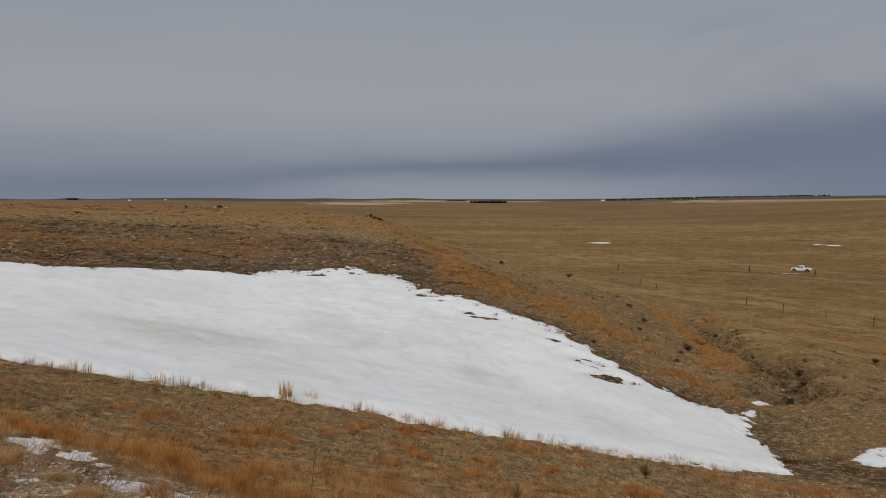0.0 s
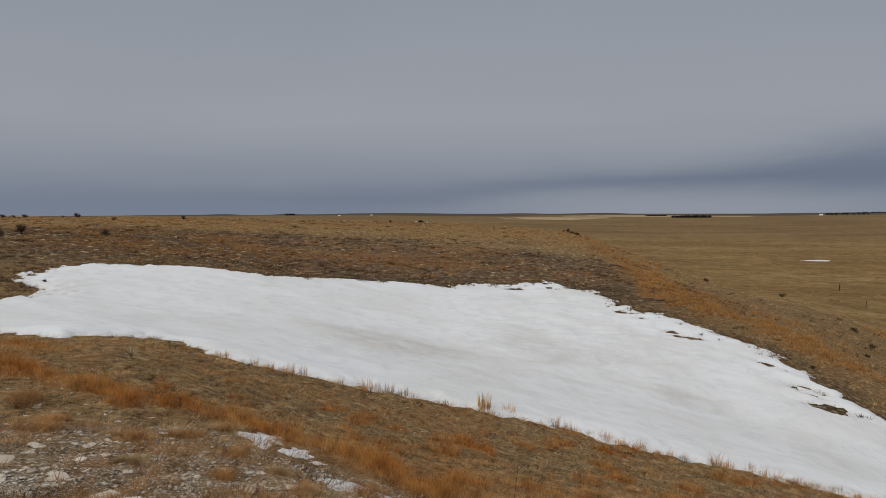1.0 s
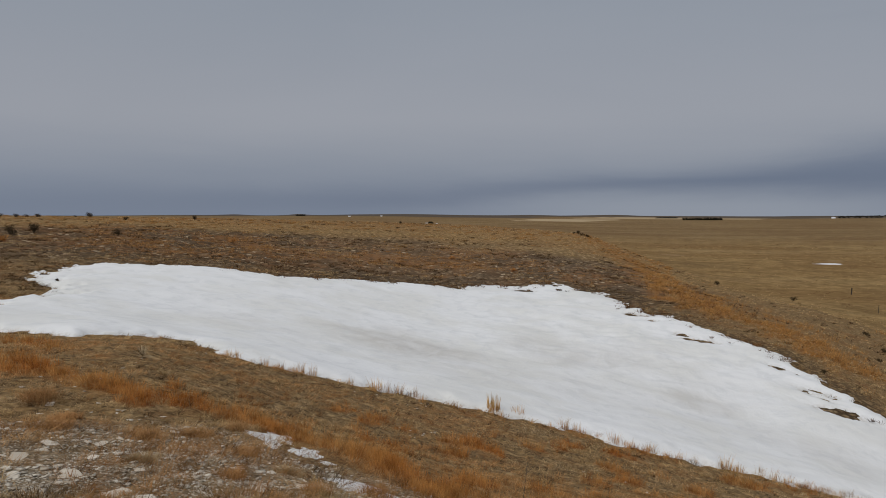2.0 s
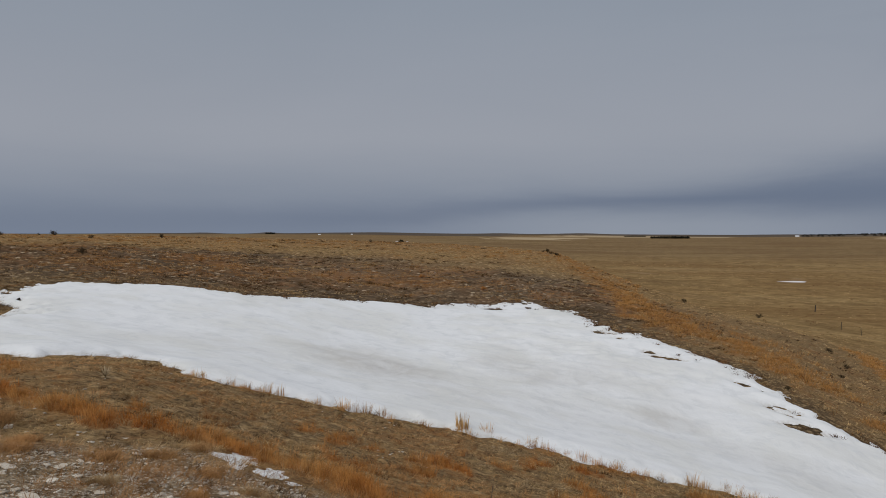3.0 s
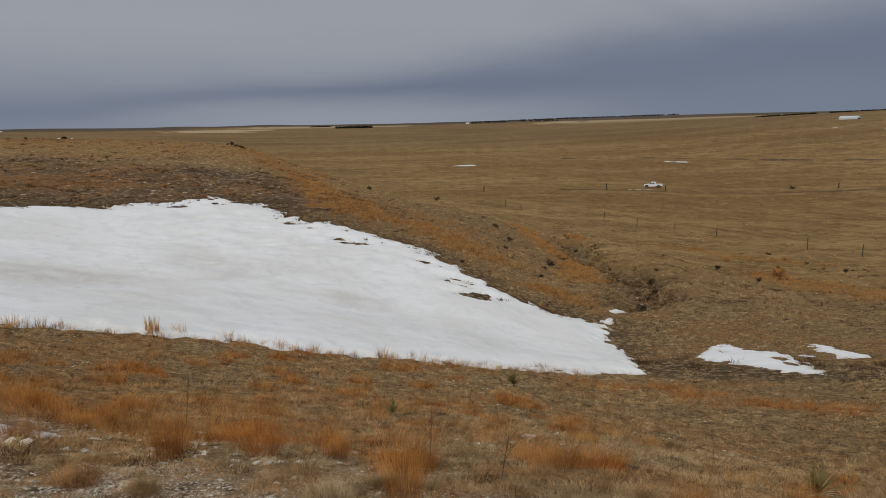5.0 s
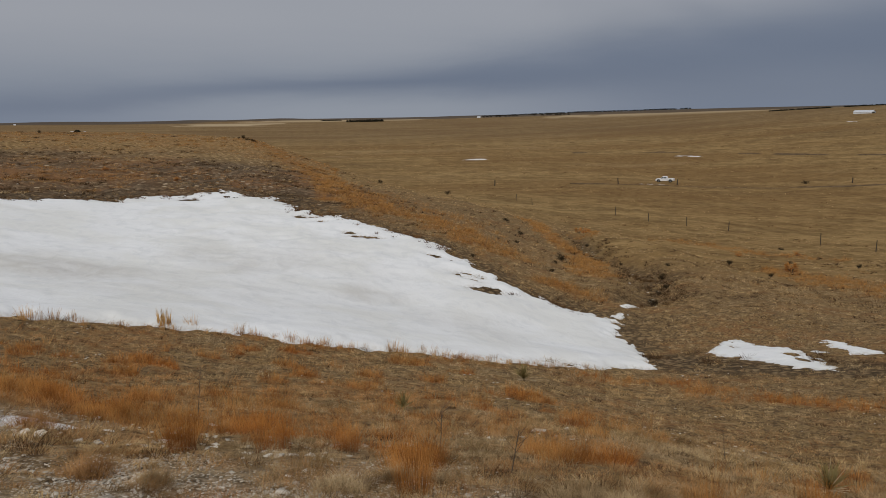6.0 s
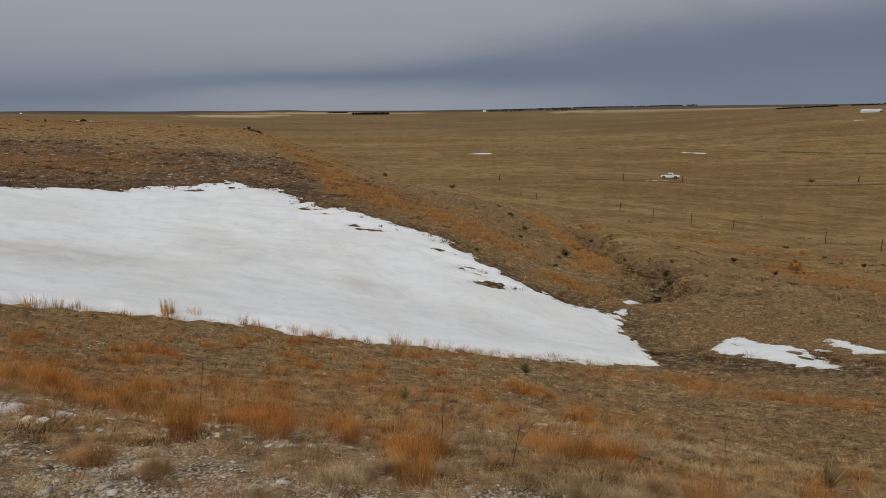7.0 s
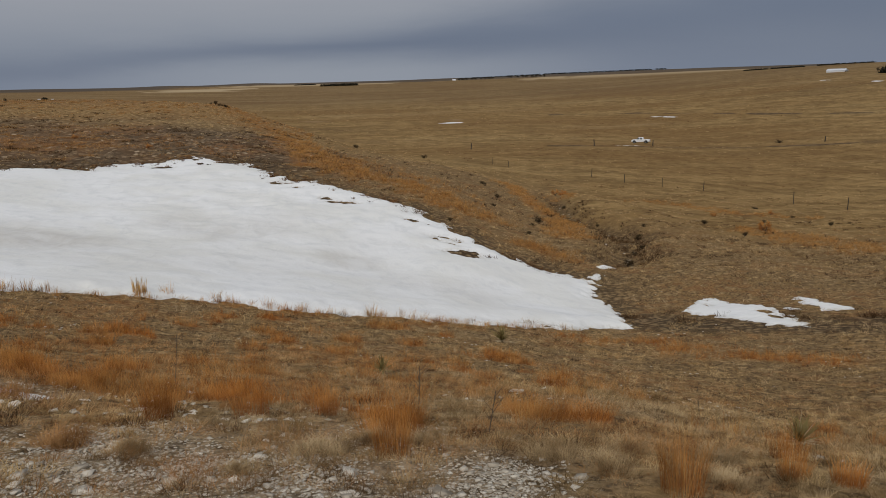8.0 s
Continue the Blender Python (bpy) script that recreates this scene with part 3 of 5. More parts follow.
# dusty streaks: x, y, half length, half width, turn, strength
DUSTY = [(-4.0, 26.0, 9.5, 4.6, -14, 0.20), (-1.0, 31.5, 7.0, 3.4, -30, 0.16), (-8.8, 27.2, 3.4, 3.4, 0, 0.75), (-3.0, 31.0, 3.6, 4.0, -36, 0.42), (1.3, 27.2, 1.4, 1.7, -38, 0.55), (-6.0, 24.0, 4.5, 2.4, -10, 0.26), (4.2, 24.5, 2.6, 2.0, -25, 0.32), (-13.0, 24.0, 3.4, 2.4, -10, 0.22)]


def ovals(x, y, rows):
    for ox, oy, a, b, turn in rows:
        c, s = math.cos(radians(turn)), math.sin(radians(turn))
        u, v = (x - ox) * c + (y - oy) * s, (y - oy) * c - (x - ox) * s
        yield np.hypot(u / a, v / b), b


def snow_sheet(name, label, ring, cell, depth, fray, bare=(), dusty=()):
    """Snow that lies over the land inside an outline, thin and ragged at its edge."""
    ring_points = np.array(ring)
    (x0, y0), (x1, y1) = ring_points.min(0) - 1.2, ring_points.max(0) + 1.2
    nx, ny = int((x1 - x0) / cell) + 2, int((y1 - y0) / cell) + 2
    gx, gy = np.meshgrid(np.linspace(x0, x1, nx), np.linspace(y0, y1, ny))
    x, y = gx.ravel(), gy.ravel()
    d = outline_depth(x, y, ring)
    loose = fray * (1 + 0.7 * step(y, 22, 28) * step(y, 60, 50))
    loose = loose * (1 + 1.0 * step(x, -15, -19) * step(y, 34, 30))
    teeth = 0.25 - np.abs(grain(x + y * 0.3, y * 0.55, cell * 5, 61, 3))
    d = d + grain(x, y, cell * 14, 63, 2) * loose * 0.8 + teeth * loose * 2.4 + grain(x, y, cell * 2.5, 67, 2) * loose * 0.8
    holes = step(y, 27, 36) * step(x, -9, -4) * step(grain(x, y * 0.5, 1.5, 75, 2), 0.06, 0.2) * step(d, 3.2, 0.5)
    d = d - holes * step(grain(x * 0.6, y * 0.6, 0.34, 69, 3), 0.12, 0.24) * 3.2
    for q, b in ovals(x, y, bare):
        d = np.minimum(d, (q - 1) * b + grain(x, y, 0.3, 71, 4) * 0.5)
    rise = np.where(d > 0, depth * (1 - np.exp(-d / (0.35 + 0.5 * step(y, 24, 34)))), d * 0.4)
    z = land(x, y) + grain(x, y, 2.4, 5) * 0.10 - step(line_distance(x, y, GULLY) + grain(x, y, 2.5, 41) * 0.8, 1.7, 0.2) * 0.6 + step(line_distance(x, y, SPUR), 4.5, 0.5) * 0.55 + rise + np.clip(d, 0, 1) * (grain(x, y, 3.0, 73, 4) * 0.20 + grain(x, y, 0.8, 79, 3) * (0.08 + 0.10 * step(x, -12, -4) * step(y, 26, 34)))
    keep = d > -0.35
    dust = np.zeros(len(x))
    for (q, b), row in zip(ovals(x, y, [w[:5] for w in dusty]), dusty):
        dust = np.maximum(dust, row[5] * step(q + grain(x, y, 2.5, 83) * 0.9, 1.3, 0.2))
    index = np.arange(nx * ny).reshape(ny, nx)
    quads = np.stack([index[:-1, :-1], index[:-1, 1:], index[1:, 1:], index[1:, :-1]], -1).reshape(-1, 4)
    quads = quads[keep[quads].all(1)]
    used = np.unique(quads)
    remap = np.full(nx * ny, -1)
    remap[used] = np.arange(len(used))
    mesh = sheet(name, np.stack([x, y, z], 1)[used], remap[quads], SNOW)
    shade_smooth(mesh)
    mesh.attributes.new("dust", "FLOAT", "POINT").data.foreach_set("value", dust[used])
    mesh.attributes.new("rind", "FLOAT", "POINT").data.foreach_set("value", (step(d, 0.22, 0.0) * 0.7)[used])
    return tagged(new(name, mesh), label, "snow", "", "structure")


def build_ground():
    front = np.arange(-58, 58.01, 0.2)
    back = np.arange(61, 300, 3.0)
    bearing = np.radians(np.concatenate([front, back]))
    near = np.exp(np.arange(np.log(1.6), np.log(62), 0.0135))
    reach = np.concatenate([[0.4, 0.8, 1.2], near, np.exp(np.linspace(np.log(63), np.log(4600), 150))])
    x, y = np.outer(reach, np.sin(bearing)).ravel(), np.outer(reach, np.cos(bearing)).ravel()
    z = ground(x, y)
    n, m = len(bearing), len(reach)
    points = np.vstack([np.stack([x, y, z], 1), [[0, 0, 0]]])
    index = np.arange(n * m).reshape(m, n)
    right = np.roll(index, -1, 1)
    quads = np.stack([index[:-1], index[1:], right[1:], right[:-1]], -1).reshape(-1, 4)
    faces = quads.tolist() + [(int(a), int(b), n * m) for a, b in zip(index[0], right[0])]
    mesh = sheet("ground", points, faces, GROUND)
    shade_smooth(mesh)
    px, py = points[:, 0], points[:, 1]
    r = np.hypot(px, py)
    far = np.maximum(np.where(px < py * 0.03, step(r, 95, 150), step(r, 48, 120)), step(np.degrees(np.arctan2(px, py)), 14, 22) * step(r, 30, 60))
    bare = np.zeros(len(px))
    for q, b in ovals(px, py, BARE):
        bare = np.maximum(bare, step(q, 1.6, 1.1))
    cover = np.stack([np.clip(bluestem(px, py), 0, 1), stoniness(px, py), np.maximum(dampness(px, py), bare), far], 1)
    mesh.attributes.new("cover", "FLOAT_COLOR", "POINT").data.foreach_set("color", cover.ravel())
    pale, dark = field_cover(px, np.where(r < 1, 1.0, py))
    mesh.attributes.new("fields", "FLOAT_COLOR", "POINT").data.foreach_set("color", np.stack([pale, dark, step(r, 38, 46) * step(r, 100, 74) * step(px - py * 0.04, 4, -2), step(r + grain(px, py, 7.0, 241, 3) * 14, 60, 70) * step(r, 150, 100)], 1).ravel())
    return tagged(new("ground", mesh), "dry winter prairie sod with gravel and rust grass", "ground", "", "structure")


def track_strip(label, line, width, lift=0.12):
    """A dark line over the plain: worn track soil, and painted shade for a cut."""
    points, faces = [], []
    for (ax, ay), (bx, by) in zip(line, line[1:]):
        length = math.hypot(bx - ax, by - ay)
        steps = max(2, int(length / 2.0))
        for k in range(steps):
            t = k / steps
            points.append((ax + (bx - ax) * t, ay + (by - ay) * t))
    mid = np.array(points)
    way = np.gradient(mid, axis=0)
    side = np.stack([-way[:, 1], way[:, 0]], 1) / np.linalg.norm(way, axis=1)[:, None]
    mid = mid + side * (grain(mid[:, 0], mid[:, 1], 18.0, 203)[:, None] * 5.0)
    worn = np.clip(0.30 + 2.6 * grain(mid[:, 0], mid[:, 1], 11.0, 201, 3), 0.0, 1.2)
    half = width * (0.05 + worn)[:, None] / 2
    rows = np.stack([mid - side * half, mid, mid + side * half], 1).reshape(-1, 2)
    z = ground(rows[:, 0], rows[:, 1]) + np.stack([worn * 0 - 0.1, lift * np.minimum(worn * 2, 1) - 0.1, worn * 0 - 0.1], 1).ravel()
    for k in range(len(mid) - 1):
        for c in (0, 1):
            a = 3 * k + c
            faces.append((a, a + 1, a + 4, a + 3))
    mesh = sheet("track", np.column_stack([rows, z]), faces, TRACK_AND_CUT)
    tagged(new("track", mesh), label, "track", "", "structure")


build_ground()
track_strip("worn dark wheel track across the prairie", WHEEL_TRACK, 3.4, 0.36)
# raised dark strip: the shade in the swale's cut, painted as a surface
track_strip("dark strip painting the shaded cut of a shallow swale", SWALE, 9.0, 0.5)
snow_sheet("snow_drift", "large old snow drift filling the draw, dusty in streaks", DRIFT, 0.11, 0.20, 0.42, BARE, DUSTY)
PATCHES = [
    ("leftover snow patch in the side draw", 0.05, 0.10, 0.30, [(12.26, 23.1), (13.4, 24.3), (13.8, 24.1), (13.85, 23.2), (14.3, 22.2), (14.1, 21.1), (14.05, 20.2), (13.4, 18.6), (12.9, 19.4), (12.66, 21.1), (12.3, 22.4)]),
    ("thin leftover snow patch on the sod", 0.05, 0.07, 0.28, [(16.1, 22.8), (16.15, 21.9), (15.95, 20.9), (16.0, 20.2), (15.5, 20.5), (15.75, 21.8)]),
    ("thin snow sliver on damp sod", 0.04, 0.06, 0.12, [(14.7, 21.5), (14.85, 21.3), (14.85, 20.8), (14.55, 20.9)]),
    ("small snow scrap at the mouth of the gully", 0.05, 0.18, 0.10, [(11.9, 30.2), (12.3, 30.55), (12.6, 30.3), (12.2, 30.0)]),
    ("small snow scrap at the mouth of the gully", 0.05, 0.18, 0.10, [(11.05, 28.8), (11.65, 29.4), (11.8, 29.05), (11.3, 28.65)]),
    ("thin snow patch under the rust grass", 0.025, 0.024, 0.24, [(-4.8, 8.35), (-4.72, 8.65), (-4.45, 8.92), (-4.13, 8.06), (-4.03, 7.5), (-4.3, 7.66)]),
    ("thin snow patch under the rust grass", 0.025, 0.022, 0.22, [(-3.92, 7.98), (-3.9, 8.4), (-3.55, 8.18), (-3.42, 7.8), (-3.68, 7.86)]),
    ("thin snow patch among gravel and grass", 0.025, 0.020, 0.20, [(-2.87, 6.78), (-2.7, 6.86), (-2.3, 6.64), (-2.25, 6.55), (-2.65, 6.4)]),
    ("long thin snow bank on the plain", 0.5, 0.25, 0.2, [(150.3, 322.5), (153.0, 323.0), (159.0, 313.5), (157.3, 311.0)]),
    ("long thin snow bank on the plain", 0.5, 0.2, 0.2, [(56.0, 313.0), (63.0, 320.5), (68.0, 320.0), (66.0, 315.0), (61.0, 312.5)]),
    ("long snow bank on the far rise", 0.8, 0.3, 0.2, [(321.0, 404.0), (326.0, 407.5), (329.0, 402.5), (324.0, 399.5)]),
    ("thin snow streak on the far rise", 0.8, 0.2, 0.2, [(319.5, 446.5), (321.0, 450.0), (325.0, 444.0), (323.5, 441.5)]),
    ("grey slush strip beside the prairie track", 0.4, 0.05, 0.5, [(83.0, 197.5), (86.0, 199.2), (91.0, 198.6), (88.0, 196.8)]),
]
PATCH_RINGS = [row[4] for row in PATCHES]
PATCH_HOLES = [(13.85, 21.2, 0.16, 0.28, 0), (13.7, 20.3, 0.12, 0.26, 0), (14.0, 20.1, 0.12, 0.24, 0), (13.2, 23.4, 0.08, 0.2, 0)]
for words, cell, depth, fray, ring in PATCHES:
    snow_sheet("snow_patch", words, ring, cell, depth, fray, PATCH_HOLES if words == "leftover snow patch in the side draw" else ())


# ---- helpers for things ----
def raw_mesh(name, points, tris, mat, along=None):
    """A mesh of triangles from arrays."""
    mesh = bpy.data.meshes.new(name)
    mesh.vertices.add(len(points))
    mesh.vertices.foreach_set("co", np.ascontiguousarray(points, dtype=np.float32).ravel())
    mesh.loops.add(len(tris) * 3)
    mesh.loops.foreach_set("vertex_index", np.ascontiguousarray(tris, dtype=np.int32).ravel())
    mesh.polygons.add(len(tris))
    mesh.polygons.foreach_set("loop_start", np.arange(0, len(tris) * 3, 3, dtype=np.int32))
    mesh.update(calc_edges=True)
    mesh.materials.append(mat)
    if along is not None:
        mesh.attributes.new("along", "FLOAT", "POINT").data.foreach_set("value", np.ascontiguousarray(along, dtype=np.float32))
    return mesh


def blade_arrays(rng, roots, count, height, lean, width, spread, bent=True, curl=0.0):
    """Blades of grass that stand in tufts at the roots. height, width and spread: one number for each tuft."""
    n = len(roots)
    tuft = np.repeat(np.arange(n), count)
    m = len(tuft)
    turn, out = rng.uniform(0, 2 * np.pi, m), np.sqrt(rng.random(m))
    base = roots[tuft].copy()
    base[:, 0] += np.cos(turn) * out * spread[tuft]
    base[:, 1] += np.sin(turn) * out * spread[tuft]
    base[:, 2] -= 0.02
    tall = height[tuft] * rng.uniform(0.55, 1.1, m)
    way = turn + rng.normal(0, 0.7, m)
    tilt = lean * rng.uniform(0.2, 1.5, m) * (0.35 + out)
    sway = np.stack([np.cos(way) * tilt, np.sin(way) * tilt, np.ones(m)], 1)
    facing = rng.uniform(0, np.pi, m)
    across = np.stack([np.cos(facing), np.sin(facing), np.zeros(m)], 1) * width[tuft][:, None]
    tip = base + sway * np.array([1.0, 1.0, 1.0 - curl]) * tall[:, None]
    if bent:
        knee = base + sway * np.array([0.38, 0.38, 0.58 + 0.2 * curl]) * tall[:, None]
        points = np.stack([base - across, base + across, knee - across * 0.75, knee + across * 0.75, tip], 1).reshape(-1, 3)
        first = np.arange(m)[:, None] * 5
        tris = np.concatenate([first + [0, 1, 3], first + [0, 3, 2], first + [2, 3, 4]])
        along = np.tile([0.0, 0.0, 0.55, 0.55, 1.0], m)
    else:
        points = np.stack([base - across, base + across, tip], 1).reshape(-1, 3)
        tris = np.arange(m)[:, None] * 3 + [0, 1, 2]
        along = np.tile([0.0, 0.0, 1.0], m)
    return points, tris, along


def scatter(rng, n, near, far, low, high):
    """Points spread evenly over bearing and over the logarithm of distance."""
    r = np.exp(rng.uniform(np.log(near), np.log(far), n))
    b = np.radians(rng.uniform(low, high, n))
    return r * np.sin(b), r * np.cos(b), r


def rooted(x, y):
    return np.stack([x, y, ground(x, y)], 1)


def under_snow(x, y):
    hidden = outline_depth(x, y, DRIFT) > 0.15
    for q, b in ovals(x, y, BARE):
        hidden &= q > 0.8
    return hidden


def stuff(name, mesh, label, category):
    return tagged(new(name, mesh), label, category, "", "stuff")


def part(name, bm, mat, parent, label="", smooth=False):
    mesh = bpy.data.meshes.new(name)
    bm.to_mesh(mesh)
    bm.free()
    mesh.materials.append(mat)
    if smooth:
        shade_smooth(mesh)
    ob = new(name, mesh)
    ob.parent = parent
    return tagged(ob, label)


def part_mesh(name, mesh, parent, label=""):
    ob = new(name, mesh)
    ob.parent = parent
    return tagged(ob, label)


def box(bm, centre, size, bevel=0.0):
    made = bmesh.ops.create_cube(bm, size=1.0, matrix=Matrix.Translation(centre) @ Matrix.Diagonal((*size, 1)))
    if bevel:
        edges = list({e for v in made["verts"] for e in v.link_edges})
        bmesh.ops.bevel(bm, geom=edges, offset=bevel, segments=2, affect="EDGES")


def at_ground(x, y, lift=0.0):
    return float(ground(x, y)[0]) + lift


# ---- grass ----
YUCCAS = [(3.97, 5.39), (0.93, 9.76), (4.35, 16.7), (-8.0, 11.0)]


def clear_of_plants(x, y, room):
    free = np.ones(len(x), bool)
    for px, py in YUCCAS:
        free &= np.hypot(x - px, y - py) > room
    return free


def jittered(rng, cell, near, far, low, high):
    """Points about one cell apart over a sector of the land."""
    n = int(far / cell) + 1
    gx, gy = np.meshgrid(np.arange(-n, n + 1), np.arange(-n, n + 1))
    x, y = (gx.ravel() + rng.uniform(-0.48, 0.48, gx.size)) * cell, (gy.ravel() + rng.uniform(-0.48, 0.48, gx.size)) * cell
    r, b = np.hypot(x, y), np.degrees(np.arctan2(x, y))
    keep = (r > near) & (r < far) & (b > low) & (b < high)
    return x[keep], y[keep], r[keep]


def growable(x, y):
    return ~under_snow(x, y) & ~under_patch(x, y) & clear_of_plants(x, y, 0.2)


def tussocks():
    """Rounded tussocks of bunch grass, close together on the sod and patchy on the gravel."""
    rng = np.random.default_rng(31)
    # the darkest kind is added to paint shade between the paler tussocks
    kinds = ((SHORT, "pale straw", 0), (GREY, "grey-buff", 1), (RUSSET, "russet brown", 2), (BEIGE, "dull olive-brown", 3), (CLOD_AND_GAP, "dark gap-shade", 4))
    for cell, near, far, count, thin, bent in ((0.14, 2.3, 6.0, 120, 0.00026, True), (0.22, 6.0, 12.0, 80, 0.00030, False), (0.34, 12.0, 24.0, 50, 0.00034, False), (0.60, 24.0, 42.0, 34, 0.00040, False)):
        x, y, r = jittered(rng, cell, near, far, -50, 48)
        stony = stoniness(x, y)
        shelf = step(np.degrees(np.arctan2(x, y)), -16, -22)
        chance = 0.80 - (0.60 - 0.44 * shelf) * stony + 1.5 * grain(x, y, 0.8, 251, 2) * (0.4 + stony)
        keep = growable(x, y) & (rng.random(len(x)) < chance) & (bluestem(x, y) < 0.75) & (rng.random(len(x)) > dampness(x, y) * 0.45)
        x, y, r, stony, shelf = x[keep], y[keep], r[keep], stony[keep], shelf[keep]
        tone = grain(x, y, 1.5, 257, 3) + rng.uniform(-0.13, 0.13, len(x))
        red = grain(x, y, 1.9, 263, 3) + rng.uniform(-0.14, 0.14, len(x)) + 0.10 * step(x, -0.5, -3.0) - 0.20 * step(x, 0.8, 3.0)
        which = np.where(red > 0.06, 2, np.where(rng.random(len(x)) < 0.12 + 0.4 * stony, 3, np.where(tone > -0.02, 1, 0)))
        which = np.where(rng.random(len(x)) < 0.11, 4, which)
        for mat, words, k in kinds:
            pick = which == k
            size = rng.uniform(0.5, 1.35, pick.sum()) * np.where(rng.random(pick.sum()) < 0.10, 1.5, 1.0) * (1 + 0.35 * stony[pick] + 0.5 * (shelf * stony)[pick])
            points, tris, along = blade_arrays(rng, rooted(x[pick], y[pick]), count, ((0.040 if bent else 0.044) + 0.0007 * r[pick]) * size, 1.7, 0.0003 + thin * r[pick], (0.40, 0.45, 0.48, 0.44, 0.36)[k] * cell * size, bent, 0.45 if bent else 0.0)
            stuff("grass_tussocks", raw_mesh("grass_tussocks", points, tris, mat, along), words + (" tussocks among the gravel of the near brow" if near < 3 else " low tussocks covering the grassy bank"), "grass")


def short_grass():
    """Thin fine grass that fills in between the tussocks."""
    rng = np.random.default_rng(5)
    x, y, r = scatter(rng, 52000, 2.3, 9.5, -52, 50)
    clump = grain(x, y, 0.34, 3, 2) + grain(x, y, 1.4, 105, 2) * 0.3 + rng.uniform(-0.12, 0.12, len(x))
    keep = (clump > -0.02 + 0.10 * stoniness(x, y)) & growable(x, y)
    x, y, r = x[keep], y[keep], r[keep]
    size = rng.uniform(0.5, 1.2, len(x))
    points, tris, along = blade_arrays(rng, rooted(x, y), 9, 0.030 * size, 1.8, 0.0004 + 0.00022 * r, 0.06 * size, False)
    stuff("short_grass", raw_mesh("short_grass", points, tris, GREY, along), "short curled cured grass on the near brow", "grass")
    x, y, r = scatter(rng, 9000, 0.5, 9.5, 48, 310)
    keep = grain(x, y, 0.34, 3, 2) + rng.uniform(-0.1, 0.1, len(x)) > -0.05 + 0.16 * stoniness(x, y)
    x, y, r = x[keep], y[keep], r[keep]
    size = rng.uniform(0.6, 1.3, len(x))
    points, tris, along = blade_arrays(rng, rooted(x, y), 8, 0.046 * size, 1.4, 0.0022 + 0.00026 * r, 0.05 * size, False)
    stuff("short_grass", raw_mesh("short_grass", points, tris, SHORT, along), "short cured grass behind the brow", "grass")
    x, y, r = scatter(rng, 52000, 8.5, 46, -52, 50)
    clump = grain(x, y, 0.42, 3, 2) + grain(x, y, 1.8, 105, 2) * 0.25 + rng.uniform(-0.10, 0.10, len(x))
    keep = growable(x, y) & (clump > -0.03) & (rng.random(len(x)) > dampness(x, y) * 0.55)
    x, y, r = x[keep], y[keep], r[keep]
    size = rng.uniform(0.6, 1.3, len(x))
    points, tris, along = blade_arrays(rng, rooted(x, y), 7, (0.028 + 0.0010 * r) * size, 1.7, 0.0004 + 0.00027 * r, (0.06 + 0.0016 * r) * size, False)
    stuff("short_grass", raw_mesh("short_grass", points, tris, SHORT, along), "short cured buff grass covering the bank", "grass")


def under_patch(x, y):
    hidden = np.zeros(len(x), bool)
    for ring in PATCH_RINGS:
        hidden |= outline_depth(x, y, ring) > 0.06
    return hidden


def hill_grass():
    """Clumped growth on the opposite hill, darker and greyer towards the snow."""
    rng = np.random.default_rng(6)
    x, y, r = scatter(rng, 56000, 30, 110, -50, 46)
    west = step(x - y * 0.06, 3, -3)
    keep = ~under_snow(x, y) & (rng.random(len(x)) > dampness(x, y) * 0.6) & (grain(x, y, 0.9, 107, 2) + rng.uniform(-0.2, 0.2, len(x)) > -0.02)
    keep &= rng.random(len(x)) < 0.55 + 0.45 * west
    x, y, r = x[keep], y[keep], r[keep]
    crest = step(r + grain(x, y, 7.0, 241, 3) * 14, 60, 70)
    tone = grain(x, y, 2.0, 271, 3) + rng.uniform(-0.2, 0.2, len(x)) + 0.25 * crest + 0.16 * step(x - y * 0.06, -1, 4)
    red = grain(x, y, 6.0, 29, 3) + rng.uniform(-0.16, 0.16, len(x)) - 0.10 * crest - 0.08 * step(x, -14, -6) - 0.1 * step(x, 2, 8)
    which = np.where(red > 0.15, 3, np.where(tone > 0.14, 2, np.where(tone > 0.03, 1, 0)))
    for k, (mat, name, words, tall) in enumerate(((CLOD_AND_GAP, "low_brown_growth", "low dark clods of dead growth on the stony hill", 0.19), (GREY, "hill_grass", "grey-buff tussocks on the opposite hill", 0.15),
                                                  (SHORT, "hill_grass", "pale cured grass on the opposite hill", 0.13), (RUSSET, "low_russet_growth", "russet dead growth in patches on the hill", 0.17))):
        pick = which == k
        size = rng.uniform(0.45, 1.25, pick.sum())
        points, tris, along = blade_arrays(rng, rooted(x[pick], y[pick]), 11, 0.72 * tall * size, 1.7, 0.00042 * r[pick], (0.04 + 0.0017 * r[pick]) * size, False)
        stuff(name, raw_mesh(name, points, tris, mat, along), words, "grass" if mat in (GREY, SHORT) else "dead plants")


